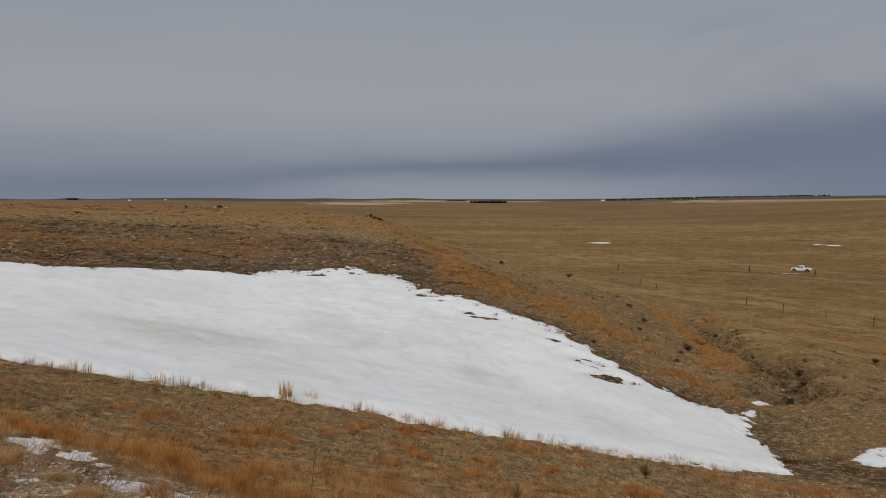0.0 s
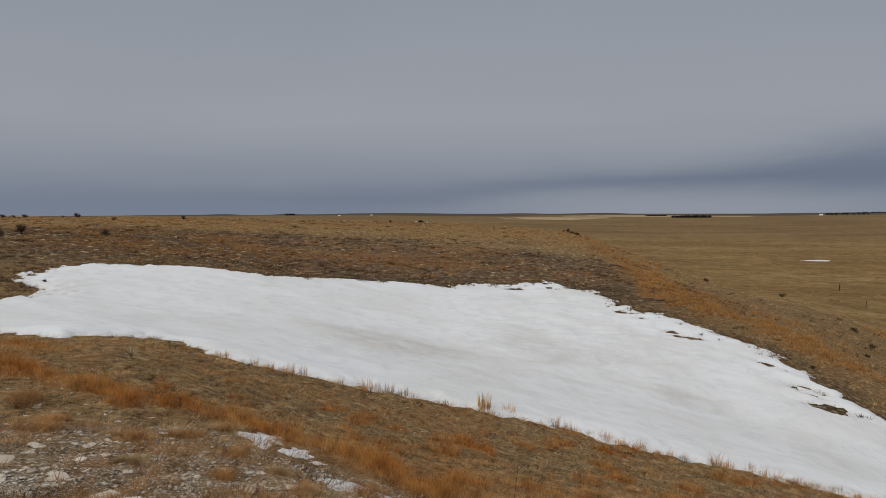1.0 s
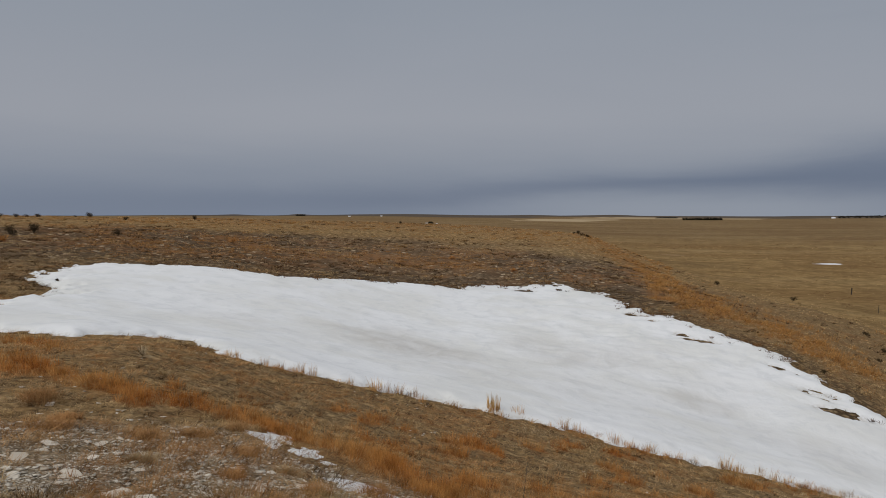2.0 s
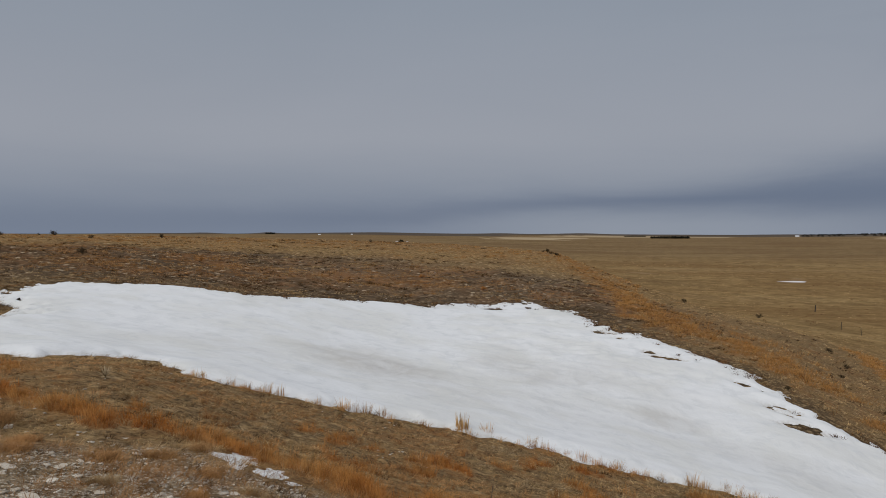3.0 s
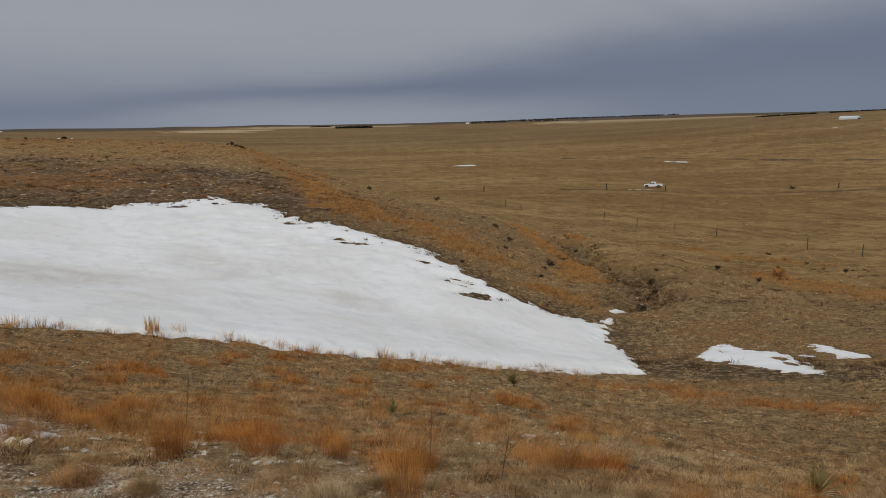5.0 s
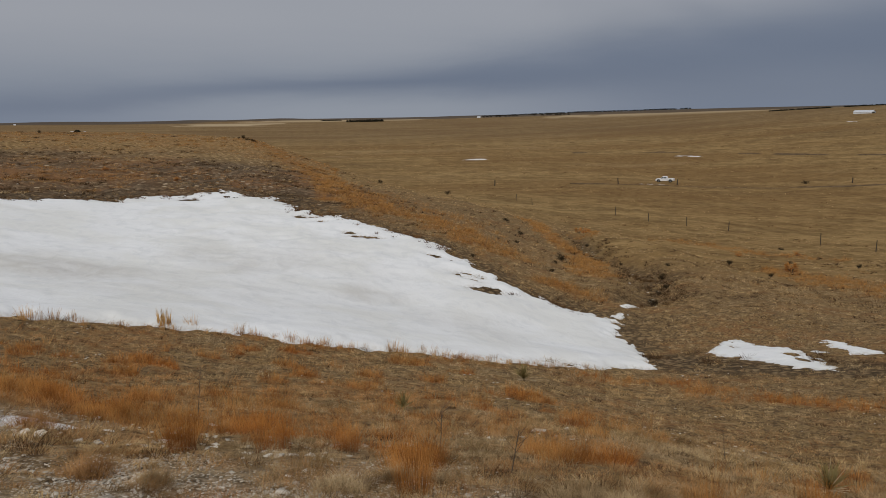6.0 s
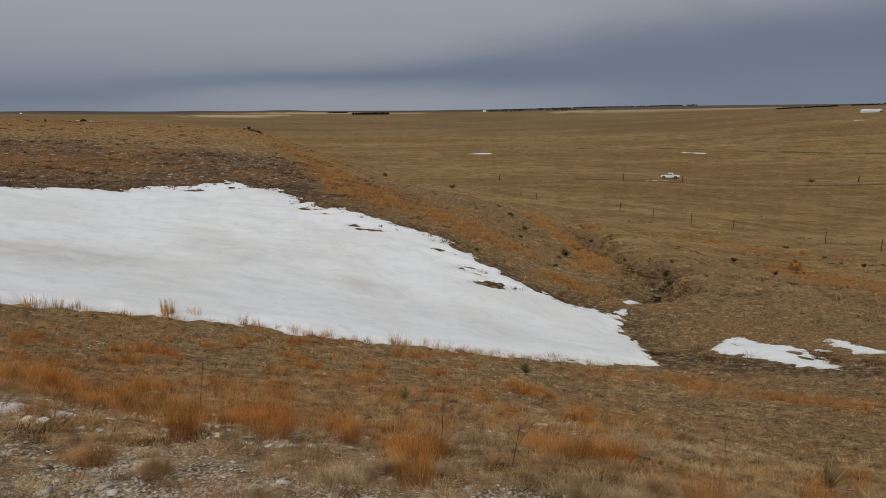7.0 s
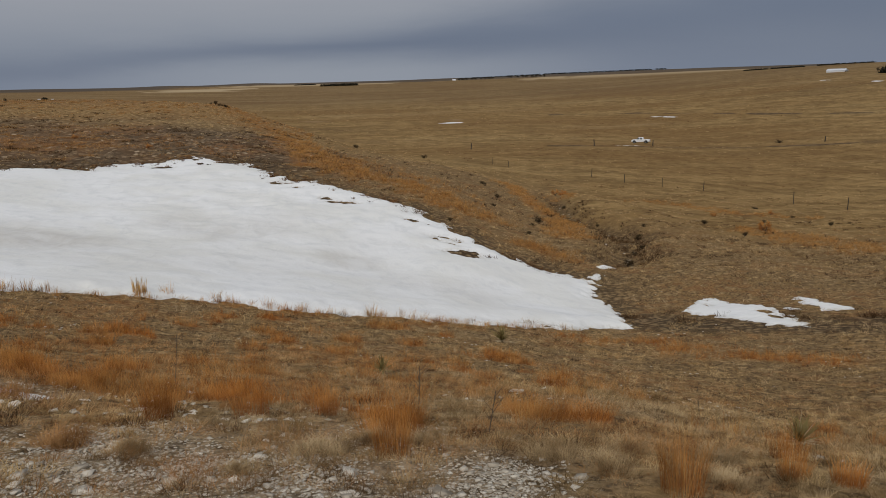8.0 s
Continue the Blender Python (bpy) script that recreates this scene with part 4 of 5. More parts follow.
def gully_growth():
    """Dark dead growth and clods along the washed-out gully."""
    rng = np.random.default_rng(17)
    x, y, r = scatter(rng, 30000, 24, 75, 12, 42)
    d = np.minimum(line_distance(x, y, GULLY), line_distance(x, y, SIDE_DRAW) * 0.8)
    keep = (d < 2.2 * rng.random(len(x))) & (grain(x, y, 0.6, 191, 2) > 0.10) & ~under_snow(x, y) & ~under_patch(x, y)
    x, y, r = x[keep], y[keep], r[keep]
    size = rng.uniform(0.5, 1.4, len(x))
    points, tris, along = blade_arrays(rng, rooted(x, y), 9, 0.16 * size, 1.1, 0.0004 * r, 0.16 * size, False)
    stuff("low_brown_growth", raw_mesh("low_brown_growth", points, tris, CLOD_AND_GAP, along), "dark dead growth along the washed-out gully", "dead plants")


def plain_grass():
    """Coarser tufts that dot the plain."""
    rng = np.random.default_rng(16)
    for name, n, mat, words in (("plain_grass", 4000, SHORT, "pale cured tufts dotted over the plain"), ("low_brown_growth", 1200, BROWN, "dark dead growth dotted over the plain")):
        x, y, r = scatter(rng, n, 95, 520, -14, 46)
        keep = (grain(x, y, 14.0, 181 + len(name), 3) + rng.uniform(-0.2, 0.2, len(x)) > 0.02) & (ground(x, y) < -4)
        x, y, r = x[keep], y[keep], r[keep]
        size = rng.uniform(0.5, 1.3, len(x))
        points, tris, along = blade_arrays(rng, rooted(x, y), 6, (0.16 + 0.0004 * r) * size, 1.2, 0.0005 * r, (0.25 + 0.002 * r) * size, False)
        stuff(name, raw_mesh(name, points, tris, mat, along), words, "grass")


def bunch_grass():
    rng = np.random.default_rng(7)
    x, y, r = scatter(rng, 420, 2.6, 13, -46, 48)
    keep = (grain(x, y, 1.3, 103, 2) + 0.02 * step(x, 0.5, 2.0) - 0.10 * step(x, 0.0, -1.5) > 0.09) & (bluestem(x, y) < 0.5) & (rng.random(len(x)) > stoniness(x, y) * 0.7) & clear_of_plants(x, y, 0.32)
    x, y, r = x[keep], y[keep], r[keep]
    size = rng.uniform(0.55, 1.2, len(x))
    points, tris, along = blade_arrays(rng, rooted(x, y), 110, 0.085 * size, 1.6, 0.0004 + 0.00020 * r, 0.12 * size, True, 0.4)
    stuff("bunch_grass", raw_mesh("bunch_grass", points, tris, BEIGE, along), "bent beige bunch grass among the gravel", "grass")
    x, y, r = scatter(rng, 1500, 2.8, 16, -48, 40)
    keep = (grain(x, y, 0.7, 113, 2) + 0.12 * step(x, 0.5, -2.0) > 0.12) & clear_of_plants(x, y, 0.32)
    x, y, r = x[keep], y[keep], r[keep]
    size = rng.uniform(0.5, 1.2, len(x))
    points, tris, along = blade_arrays(rng, rooted(x, y), 80, 0.075 * size, 1.5, 0.0004 + 0.00022 * r, 0.12 * size, False)
    stuff("low_brown_growth", raw_mesh("low_brown_growth", points, tris, RUSSET, along), "low reddish brown dead growth between the stones", "dead plants")


def scrub_gap_shade():
    """Low dark twiggy scrub, thickened to stand in for shaded gaps in the near sod."""
    rng = np.random.default_rng(19)
    x, y, r = scatter(rng, 6500, 2.7, 22, -48, 46)
    keep = (grain(x, y, 0.5, 223, 3) > 0.10) & clear_of_plants(x, y, 0.3) & ~under_snow(x, y) & ~under_patch(x, y)
    x, y, r = x[keep], y[keep], r[keep]
    size = rng.uniform(0.4, 1.2, len(x))
    points, tris, along = blade_arrays(rng, rooted(x, y), 22, 0.065 * size, 1.4, 0.0006 + 0.00034 * r, 0.06 * size, False)
    stuff("low_scrub_gap_shade", raw_mesh("low_scrub_gap_shade", points, tris, CLOD_AND_GAP, along), "low dark twiggy scrub, with dark tufts standing in for gap shade", "dead plants")


def rust_grass():
    rng = np.random.default_rng(8)
    x, y, r = scatter(rng, 90000, 3.2, 21, -50, 46)
    thick = bluestem(x, y)
    keep = (thick > rng.uniform(0.25, 1.15, len(x))) & ~under_snow(x, y) & clear_of_plants(x, y, 0.28) & ~under_patch(x, y)
    x, y, r = x[keep], y[keep], r[keep]
    size = rng.uniform(0.30, 1.15, len(x)) * (0.65 + 0.7 * np.clip(grain(x, y, 0.6, 131, 2) + 0.3, 0, 1))
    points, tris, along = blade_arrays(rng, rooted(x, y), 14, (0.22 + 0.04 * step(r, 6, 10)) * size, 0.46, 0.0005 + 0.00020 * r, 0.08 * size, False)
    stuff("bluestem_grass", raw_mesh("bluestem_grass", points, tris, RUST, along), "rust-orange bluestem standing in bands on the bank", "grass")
    x, y, r = scatter(rng, 80000, 27, 105, -45, 46)
    keep = (bluestem(x, y) > rng.uniform(0.05, 1.35, len(x))) & ~under_snow(x, y)
    x, y, r = x[keep], y[keep], r[keep]
    size = rng.uniform(0.35, 1.1, len(x))
    points, tris, along = blade_arrays(rng, rooted(x, y), 16, (0.15 + 0.15 * step(x - y * 0.02, -4, 0)) * size, 0.7, 0.00026 * r, 0.34 * size, False)
    stuff("bluestem_grass", raw_mesh("bluestem_grass", points, tris, GOLD, along), "golden-rust bluestem on the far hill and gully sides", "grass")


def russet_growth():
    """Low reddish dead growth that mats the bank in patches."""
    rng = np.random.default_rng(18)
    x, y, r = scatter(rng, 20000, 3.0, 19, -46, 44)
    patch = grain(x, y, 1.7, 211, 4) + rng.uniform(-0.1, 0.1, len(x))
    keep = (patch > 0.05 + 0.16 * step(x, 1.5, 5.0) + 0.05 * step(r, 6.5, 4.5)) & ~under_snow(x, y) & ~under_patch(x, y) & clear_of_plants(x, y, 0.3) & (rng.random(len(x)) > stoniness(x, y) * 0.6)
    x, y, r = x[keep], y[keep], r[keep]
    size = rng.uniform(0.5, 1.3, len(x))
    points, tris, along = blade_arrays(rng, rooted(x, y), 16, 0.046 * size, 1.4, 0.0005 + 0.00022 * r, 0.09 * size, False)
    stuff("low_russet_growth", raw_mesh("low_russet_growth", points, tris, RUSSET, along), "low russet dead growth matting the bank", "dead plants")


def snow_flecks():
    """Dead growth that pokes through the thin upper rim of the drift."""
    rng = np.random.default_rng(15)
    x, y, r = scatter(rng, 60000, 27, 50, -34, 22)
    d = outline_depth(x, y, DRIFT)
    keep = (d > -0.2) & (d < 1.6 * rng.random(len(x)) ** 2) & (grain(x, y, 1.2, 171, 2) > 0.06) & (rng.random(len(x)) < 0.25)
    x, y, r = x[keep], y[keep], r[keep]
    roots = rooted(x, y)
    roots[:, 2] += 0.10
    size = rng.uniform(0.5, 1.2, len(x))
    points, tris, along = blade_arrays(rng, roots, 9, 0.15 * size, 1.2, 0.0004 * r, 0.10 * size, False)
    stuff("low_brown_growth", raw_mesh("low_brown_growth", points, tris, BROWN, along), "dark dead growth poking through the snow rim", "dead plants")


def straw_template(seed, count, tall, lean, mat=REED, thick=0.0055, wide=0.10):
    rng = np.random.default_rng(seed)
    points, tris, along = blade_arrays(rng, np.zeros((1, 3)), count, np.array([tall]), lean, np.array([thick]), np.array([wide]))
    return raw_mesh("stem_tuft", points, tris, mat, along)


def straw_clumps():
    """Tall straw stems that stand along the brink above the snow."""
    rng = random.Random(12)
    meshes = [straw_template(20 + k, 30 + 8 * k, 0.36, 0.16 + 0.06 * k, REED, 0.0042, 0.15) for k in range(4)]
    first = [new("tall_grass_clump") for _ in meshes]
    for ob, mesh in zip(first, meshes):
        part_mesh("stem_tuft", mesh, ob)
        tagged(ob, "pale straw tall grass clump at the snow's edge", "grass clump", "clumps along the snow edge")
    spots = [(-9.1, 15.9), (-8.7, 16.5), (-8.3, 16.5), (-7.9, 16.7), (-7.7, 16.9), (-6.4, 17.6), (-6.2, 17.7), (-5.9, 17.8), (-5.6, 18.0), (-3.7, 18.4), (-3.2, 18.9),
             (-2.1, 18.9), (-1.8, 19.0), (-0.9, 18.8), (-0.6, 18.8), (-0.1, 18.9), (0.6, 18.9), (0.9, 19.0), (1.6, 19.2), (1.9, 19.3), (2.4, 19.5), (2.7, 19.4)]
    spots += [(3.0 + 0.17 * k + rng.uniform(-0.1, 0.1), 19.45 + rng.uniform(-0.15, 0.1) + max(0, 0.17 * k - 1.3) * 0.22) for k in range(14)]
    spots += [(1.4 + 0.21 * k + rng.uniform(-0.1, 0.1), 19.2 + max(0, 0.21 * k - 3.2) * 0.40 + rng.uniform(-0.15, 0.1)) for k in range(28)]
    spots += [(-9.4 + 0.55 * k + rng.uniform(-0.3, 0.3), 16.3 + 0.175 * k + rng.uniform(-0.2, 0.1)) for k in range(18)]
    for k, (x, y) in enumerate(spots):
        size = rng.uniform(0.55, 1.05) if k < 22 else rng.uniform(0.28, 0.6)
        m = pose(x, y, at_ground(x, y), 0, 0, rng.uniform(0, 360)) @ Matrix.Diagonal((size, size, size * rng.uniform(0.9, 1.2), 1))
        if k < len(first):
            first[k].matrix_basis = m
        else:
            copy_thing(first[k % len(first)], m @ Matrix.Diagonal((*[1 / s for s in first[k % len(first)].scale], 1)))
    # the thick upright clump that stands by itself
    lone = tagged(new("tall_grass_clump"), "dense upright pale straw clump against the snow", "grass clump", "clumps along the snow edge")
    part_mesh("stem_tuft", straw_template(31, 60, 0.48, 0.07), lone)
    lone.matrix_basis = pose(-3.75, 18.6, at_ground(-3.75, 18.6)) @ Matrix.Diagonal((1.5, 1.5, 1.0, 1))


def bluestem_clumps():
    """Rust grass clumps that stand singly on the near brow."""
    rng = random.Random(77)
    words = ("tall rust-orange bluestem clump on stony ground", "low rust-orange bluestem clump in dry grass")
    for k, (x, y, tall, wide) in enumerate([(1.58, 2.86, 0.32, 0.09), (2.29, 3.10, 0.17, 0.07), (2.48, 2.95, 0.17, 0.07), (1.47, 4.75, 0.20, 0.13), (0.40, 3.68, 0.33, 0.09), (-1.02, 5.22, 0.38, 0.09),
                                            (0.09, 5.40, 0.26, 0.09), (-0.43, 5.45, 0.31, 0.13), (0.55, 4.60, 0.26, 0.15), (2.75, 3.80, 0.22, 0.10)]):
        clump = tagged(new("bluestem_clump"), words[tall < 0.25], "grass clump", "bluestem clumps on the brow")
        clump.matrix_basis = pose(x, y, at_ground(x, y), 0, 0, rng.uniform(0, 360))
        part_mesh("stem_tuft", straw_template(160 + k, 340, tall * 1.02, 0.22, RUST, 0.0008, wide), clump)


def dome_tuft(name, x, y, wide, tall, mat, label, seed):
    """A rounded bush of fine dead stems."""
    rng = np.random.default_rng(seed)
    clump = tagged(new(name), label, "grass clump", "rounded clumps on the brow")
    clump.matrix_basis = pose(x, y, at_ground(x, y))
    n = 26
    a, q = rng.uniform(0, 2 * np.pi, n), np.sqrt(rng.random(n)) * 0.8
    roots = np.stack([np.cos(a) * q * wide, np.sin(a) * q * wide, np.zeros(n)], 1)
    points, tris, along = blade_arrays(rng, roots, 44, tall * (1.05 - 0.55 * q ** 2), 0.85, np.full(n, 0.0010), np.full(n, wide * 0.32), True, 0.25)
    part_mesh("stem_tuft", raw_mesh("stem_tuft", points, tris, mat, along), clump)


def domes():
    brown = [(-1.38, 4.32, 0.17, 0.15), (-0.62, 6.0, 0.12, 0.14), (-2.35, 6.25, 0.20, 0.20), (-6.75, 7.35, 0.30, 0.22), (-5.6, 6.3, 0.20, 0.14), (-5.9, 6.8, 0.16, 0.12), (-4.9, 6.6, 0.24, 0.15),
             (-4.6, 7.1, 0.20, 0.14), (-3.9, 6.9, 0.20, 0.14), (-4.6, 7.9, 0.18, 0.14), (-2.6, 5.6, 0.14, 0.13), (-3.4, 5.7, 0.15, 0.12)]
    buff = [(0.02, 3.76, 0.16, 0.13), (1.17, 3.40, 0.17, 0.12), (1.38, 3.22, 0.15, 0.12), (1.62, 3.62, 0.16, 0.12), (0.62, 3.9, 0.12, 0.10), (0.35, 3.95, 0.10, 0.10), (-0.95, 4.0, 0.11, 0.09),
            (2.1, 3.5, 0.15, 0.10), (-0.35, 3.5, 0.10, 0.08), (1.9, 3.0, 0.13, 0.10), (-3.2, 6.4, 0.16, 0.11), (-4.1, 5.6, 0.15, 0.11)]
    for k, (x, y, wide, tall) in enumerate(brown):
        dome_tuft("dead_bush", x, y, wide, tall, RUSSET, "low rounded rust-brown dead bush among gravel", 300 + k)
    for k, (x, y, wide, tall) in enumerate(buff):
        dome_tuft("bunch_grass_clump", x, y, wide, tall, GREY, "rounded buff bunch grass clump among gravel", 330 + k)


# ---- stones ----
def slab_mesh(seed, flat):
    rng = random.Random(seed)
    bm = bmesh.new()
    for _ in range(16):
        a, r = rng.uniform(0, 2 * math.pi), rng.uniform(0.6, 1.0)
        bm.verts.new((0.5 * r * math.cos(a), 0.36 * r * math.sin(a), flat * rng.uniform(-0.5, 0.5)))
    hull = bmesh.ops.convex_hull(bm, input=bm.verts)
    bmesh.ops.delete(bm, geom=[v for v in bm.verts if not v.link_faces], context="VERTS")
    bmesh.ops.bevel(bm, geom=list(bm.edges), offset=0.018, segments=1, affect="EDGES")
    mesh = bpy.data.meshes.new("limestone_rock")
    bm.to_mesh(mesh)
    bm.free()
    mesh.materials.append(STONE)
    return mesh


def rocks():
    rng = random.Random(40)
    meshes = [slab_mesh(50 + k, (0.12, 0.16, 0.24, 0.09, 0.20, 0.32)[k]) for k in range(6)]
    near = [(-0.68, 3.47, 0.15), (-1.19, 3.55, 0.08), (-0.3, 3.62, 0.07), (-1.32, 6.05, 0.15), (-1.87, 6.61, 0.13), (-2.1, 5.64, 0.2), (-0.18, 3.3, 0.09), (-1.33, 3.47, 0.13), (-0.8, 4.66, 0.08),
            (-1.34, 3.78, 0.1), (-0.38, 3.38, 0.08), (0.14, 3.01, 0.12), (0.52, 3.7, 0.07), (0.49, 2.92, 0.1), (-0.47, 3.19, 0.07), (2.25, 8.04, 0.28), (2.9, 9.0, 0.16), (-0.89, 5.73, 0.09),
            (-6.59, 7.35, 0.24), (-5.0, 5.24, 0.28), (-4.2, 4.87, 0.32), (-4.84, 5.99, 0.17), (-4.57, 4.71, 0.26), (-3.94, 5.3, 0.16), (-3.61, 4.55, 0.42), (-4.05, 5.92, 0.16), (-4.56, 5.49, 0.2),
            (-5.08, 5.68, 0.22), (-4.91, 6.35, 0.14), (-5.41, 7.75, 0.16), (-2.3, 5.93, 0.16), (-3.3, 4.4, 0.34)]
    while len(near) < 210:
        if len(near) % 3:
            b, r = radians(rng.uniform(-46, -22)), rng.uniform(3.6, 9.4)
        else:
            b, r = radians(rng.uniform(-24, 24)), rng.uniform(2.7, 5.6)
        x, y = r * math.sin(b), r * math.cos(b)
        if rng.random() < stoniness(np.array([x]), np.array([y]))[0]:
            near.append((x, y, 0.032 + 0.11 * rng.random() ** 2.4 * (1.3 if b < -0.4 else 0.6)))
    for x, y, size in near:
        k = rng.randrange(6)
        ob = new("limestone_rock", meshes[k])
        ob.matrix_basis = pose(x, y, at_ground(x, y, -size * 0.02), rng.uniform(-14, 14), rng.uniform(-14, 14), rng.uniform(0, 360)) @ Matrix.Diagonal((size, size, size, 1))
        tagged(ob, "broad flat pale limestone slab half sunk in sod" if size > 0.25 else "pale weathered limestone rock lying on gravel", "rock", "loose rocks on the bank")


def gravel():
    rng = np.random.default_rng(9)
    x, y, r = scatter(rng, 170000, 2.2, 11.0, -52, 40)
    ax, ay, ar = scatter(rng, 16000, 0.9, 7.0, -130, 90)
    x, y, r = np.concatenate([x, ax]), np.concatenate([y, ay]), np.concatenate([r, ar])
    keep = stoniness(x, y) * (0.10 + 2.2 * np.clip(grain(x, y, 0.45, 111, 3) + 0.18, 0, 1)) > rng.uniform(0.12, 1.2, len(x))
    keep &= rng.random(len(x)) > 0.35 * step(np.degrees(np.arctan2(x, y)), -16, -22)
    x, y, r = x[keep], y[keep], r[keep]
    size = np.clip(rng.lognormal(-4.45, 0.55, len(x)) * (1 + 0.9 * step(x, -1.5, -3.0)), 0.005, 0.09)
    hx, hy, hr = scatter(rng, 1000, 43, 78, -34, 6)
    keep = (stoniness(hx, hy) > rng.random(len(hx))) & ~under_snow(hx, hy)
    hx, hy, hr = hx[keep], hy[keep], hr[keep]
    sx, sy, sr = scatter(rng, 2500, 5, 30, -44, 40)
    keep = (grain(sx, sy, 1.8, 117, 3) > 0.12) & ~under_snow(sx, sy)
    sx, sy = sx[keep], sy[keep]
    gx, gy, gr = scatter(rng, 350, 29, 70, 14, 30)
    keep = line_distance(gx, gy, GULLY) < 1.5 * rng.random(len(gx)) ** 1.5
    gx, gy = gx[keep], gy[keep]
    size = np.concatenate([size, rng.uniform(0.06, 0.20, len(hx)), rng.uniform(0.02, 0.07, len(sx)), rng.uniform(0.06, 0.24, len(gx))])
    x, y = np.concatenate([x, hx, sx, gx]), np.concatenate([y, hy, sy, gy])
    n = len(x)
    corner = np.array([(sx, sy, sz) for sz in (-1, 1) for sy in (-1, 1) for sx in (-1, 1)], float) * (0.5, 0.4, 0.11)
    shape = corner[None] * rng.uniform(0.25, 1.2, (n, 8, 3)) * size[:, None, None]
    turn = rng.uniform(0, 2 * np.pi, n)
    c, s = np.cos(turn)[:, None], np.sin(turn)[:, None]
    px, py, pz = shape[..., 0] * c - shape[..., 1] * s, shape[..., 0] * s + shape[..., 1] * c, shape[..., 2]
    tilt = rng.uniform(-0.3, 0.3, (n, 1))
    pz = pz + px * tilt
    root = rooted(x, y)
    points = np.stack([px + root[:, :1], py + root[:, 1:2], pz + root[:, 2:] + size[:, None] * 0.08], 2).reshape(-1, 3)
    quads = np.array([(0, 2, 3, 1), (4, 5, 7, 6), (0, 1, 5, 4), (1, 3, 7, 5), (3, 2, 6, 7), (2, 0, 4, 6)])
    tri = np.concatenate([quads[:, [0, 1, 2]], quads[:, [0, 2, 3]]])
    tris = (np.arange(n)[:, None, None] * 8 + tri[None]).reshape(-1, 3)
    stuff("gravel", raw_mesh("gravel", points, tris, STONE), "pale limestone chips strewn over the bare brow", "gravel")


# ---- plants that stand singly ----
def yucca(x, y, size, leaves, seed, label, alive=0.72):
    rng = random.Random(seed)
    plant = tagged(new("yucca"), label, "yucca", "yuccas on the bank")
    plant.matrix_basis = pose(x, y, at_ground(x, y) - 0.02)
    leaf_mesh = {}
    for kind, mat in (("green", SPIKE), ("dead", DEADLEAF)):
        w, l = 0.014, 1.0
        points = np.array([(-w, 0, 0), (w, 0, 0), (-w * 1.1, 0, 0.4), (w * 1.1, 0, 0.4), (0, 0, l), (0, 0.012, 0), (0, 0.014, 0.4)])
        tris = np.array([(0, 5, 6), (0, 6, 2), (5, 1, 3), (5, 3, 6), (2, 6, 4), (6, 3, 4)])
        leaf_mesh[kind] = raw_mesh("leaf", points, tris, mat, np.array([0, 0, 0.4, 0.4, 1, 0, 0.4]))
    for k in range(leaves):
        t = k / leaves
        dead = t > alive or rng.random() > alive + 0.25
        fall = (95 + rng.uniform(-12, 15)) if t > 0.72 else 8 + 72 * t + rng.uniform(-9, 9)
        ob = new("leaf", leaf_mesh["dead" if dead else "green"])
        ob.parent = plant
        ob.matrix_basis = pose(0, 0, 0.05, 0, 0, rng.uniform(0, 360)) @ pose(0, 0, 0, fall) @ Matrix.Diagonal((size * 1.9, size * 1.9, size * rng.uniform(0.75, 1.1), 1))
    return plant


def weed_stalk(x, y, tall, seed):
    rng = random.Random(seed)
    weed = tagged(new("weed_stalk"), "thin dead dark weed stalk standing in grass", "weed", "dead stalks")
    weed.matrix_basis = pose(x, y, at_ground(x, y) - 0.03)

    def limb(name, start, end, thick):
        bm = bmesh.new()
        way = Vector(end) - Vector(start)
        turn = way.to_track_quat("Z", "Y").to_matrix().to_4x4()
        bmesh.ops.create_cone(bm, segments=5, radius1=thick, radius2=thick * 0.5, depth=way.length, cap_ends=True,
                              matrix=Matrix.Translation((Vector(start) + Vector(end)) / 2) @ turn)
        part(name, bm, TWIG, weed)

    bend = rng.uniform(-0.06, 0.06)
    limb("stem", (0, 0, 0), (bend, 0.02, tall), 0.004)
    for k in range(6):
        h = tall * rng.uniform(0.4, 0.95)
        limb("twig", (bend * h / tall, 0, h), (bend * h / tall + rng.uniform(-0.09, 0.09), rng.uniform(-0.06, 0.06), h + rng.uniform(0.04, 0.09)), 0.002)


def leaf_cloud(rng, n, centres, spread, size):
    """Small leaf triangles gathered about clump centres."""
    c = centres[rng.integers(0, len(centres), n)] + rng.normal(0, 1, (n, 3)) * spread
    a, b = rng.normal(0, 1, (n, 3)), rng.normal(0, 1, (n, 3))
    a /= np.linalg.norm(a, axis=1)[:, None]
    b /= np.linalg.norm(b, axis=1)[:, None]
    points = np.stack([c, c + a * size, c + b * size], 1).reshape(-1, 3)
    low, high = points[:, 2].min(), points[:, 2].max()
    return points, np.arange(n * 3).reshape(-1, 3), (points[:, 2] - low) / (high - low)


def limb_bm(bm, start, end, thick, thin):
    way = Vector(end) - Vector(start)
    turn = way.to_track_quat("Z", "Y").to_matrix().to_4x4()
    bmesh.ops.create_cone(bm, segments=5, radius1=thick, radius2=thin, depth=way.length, cap_ends=True, matrix=Matrix.Translation((Vector(start) + Vector(end)) / 2) @ turn)


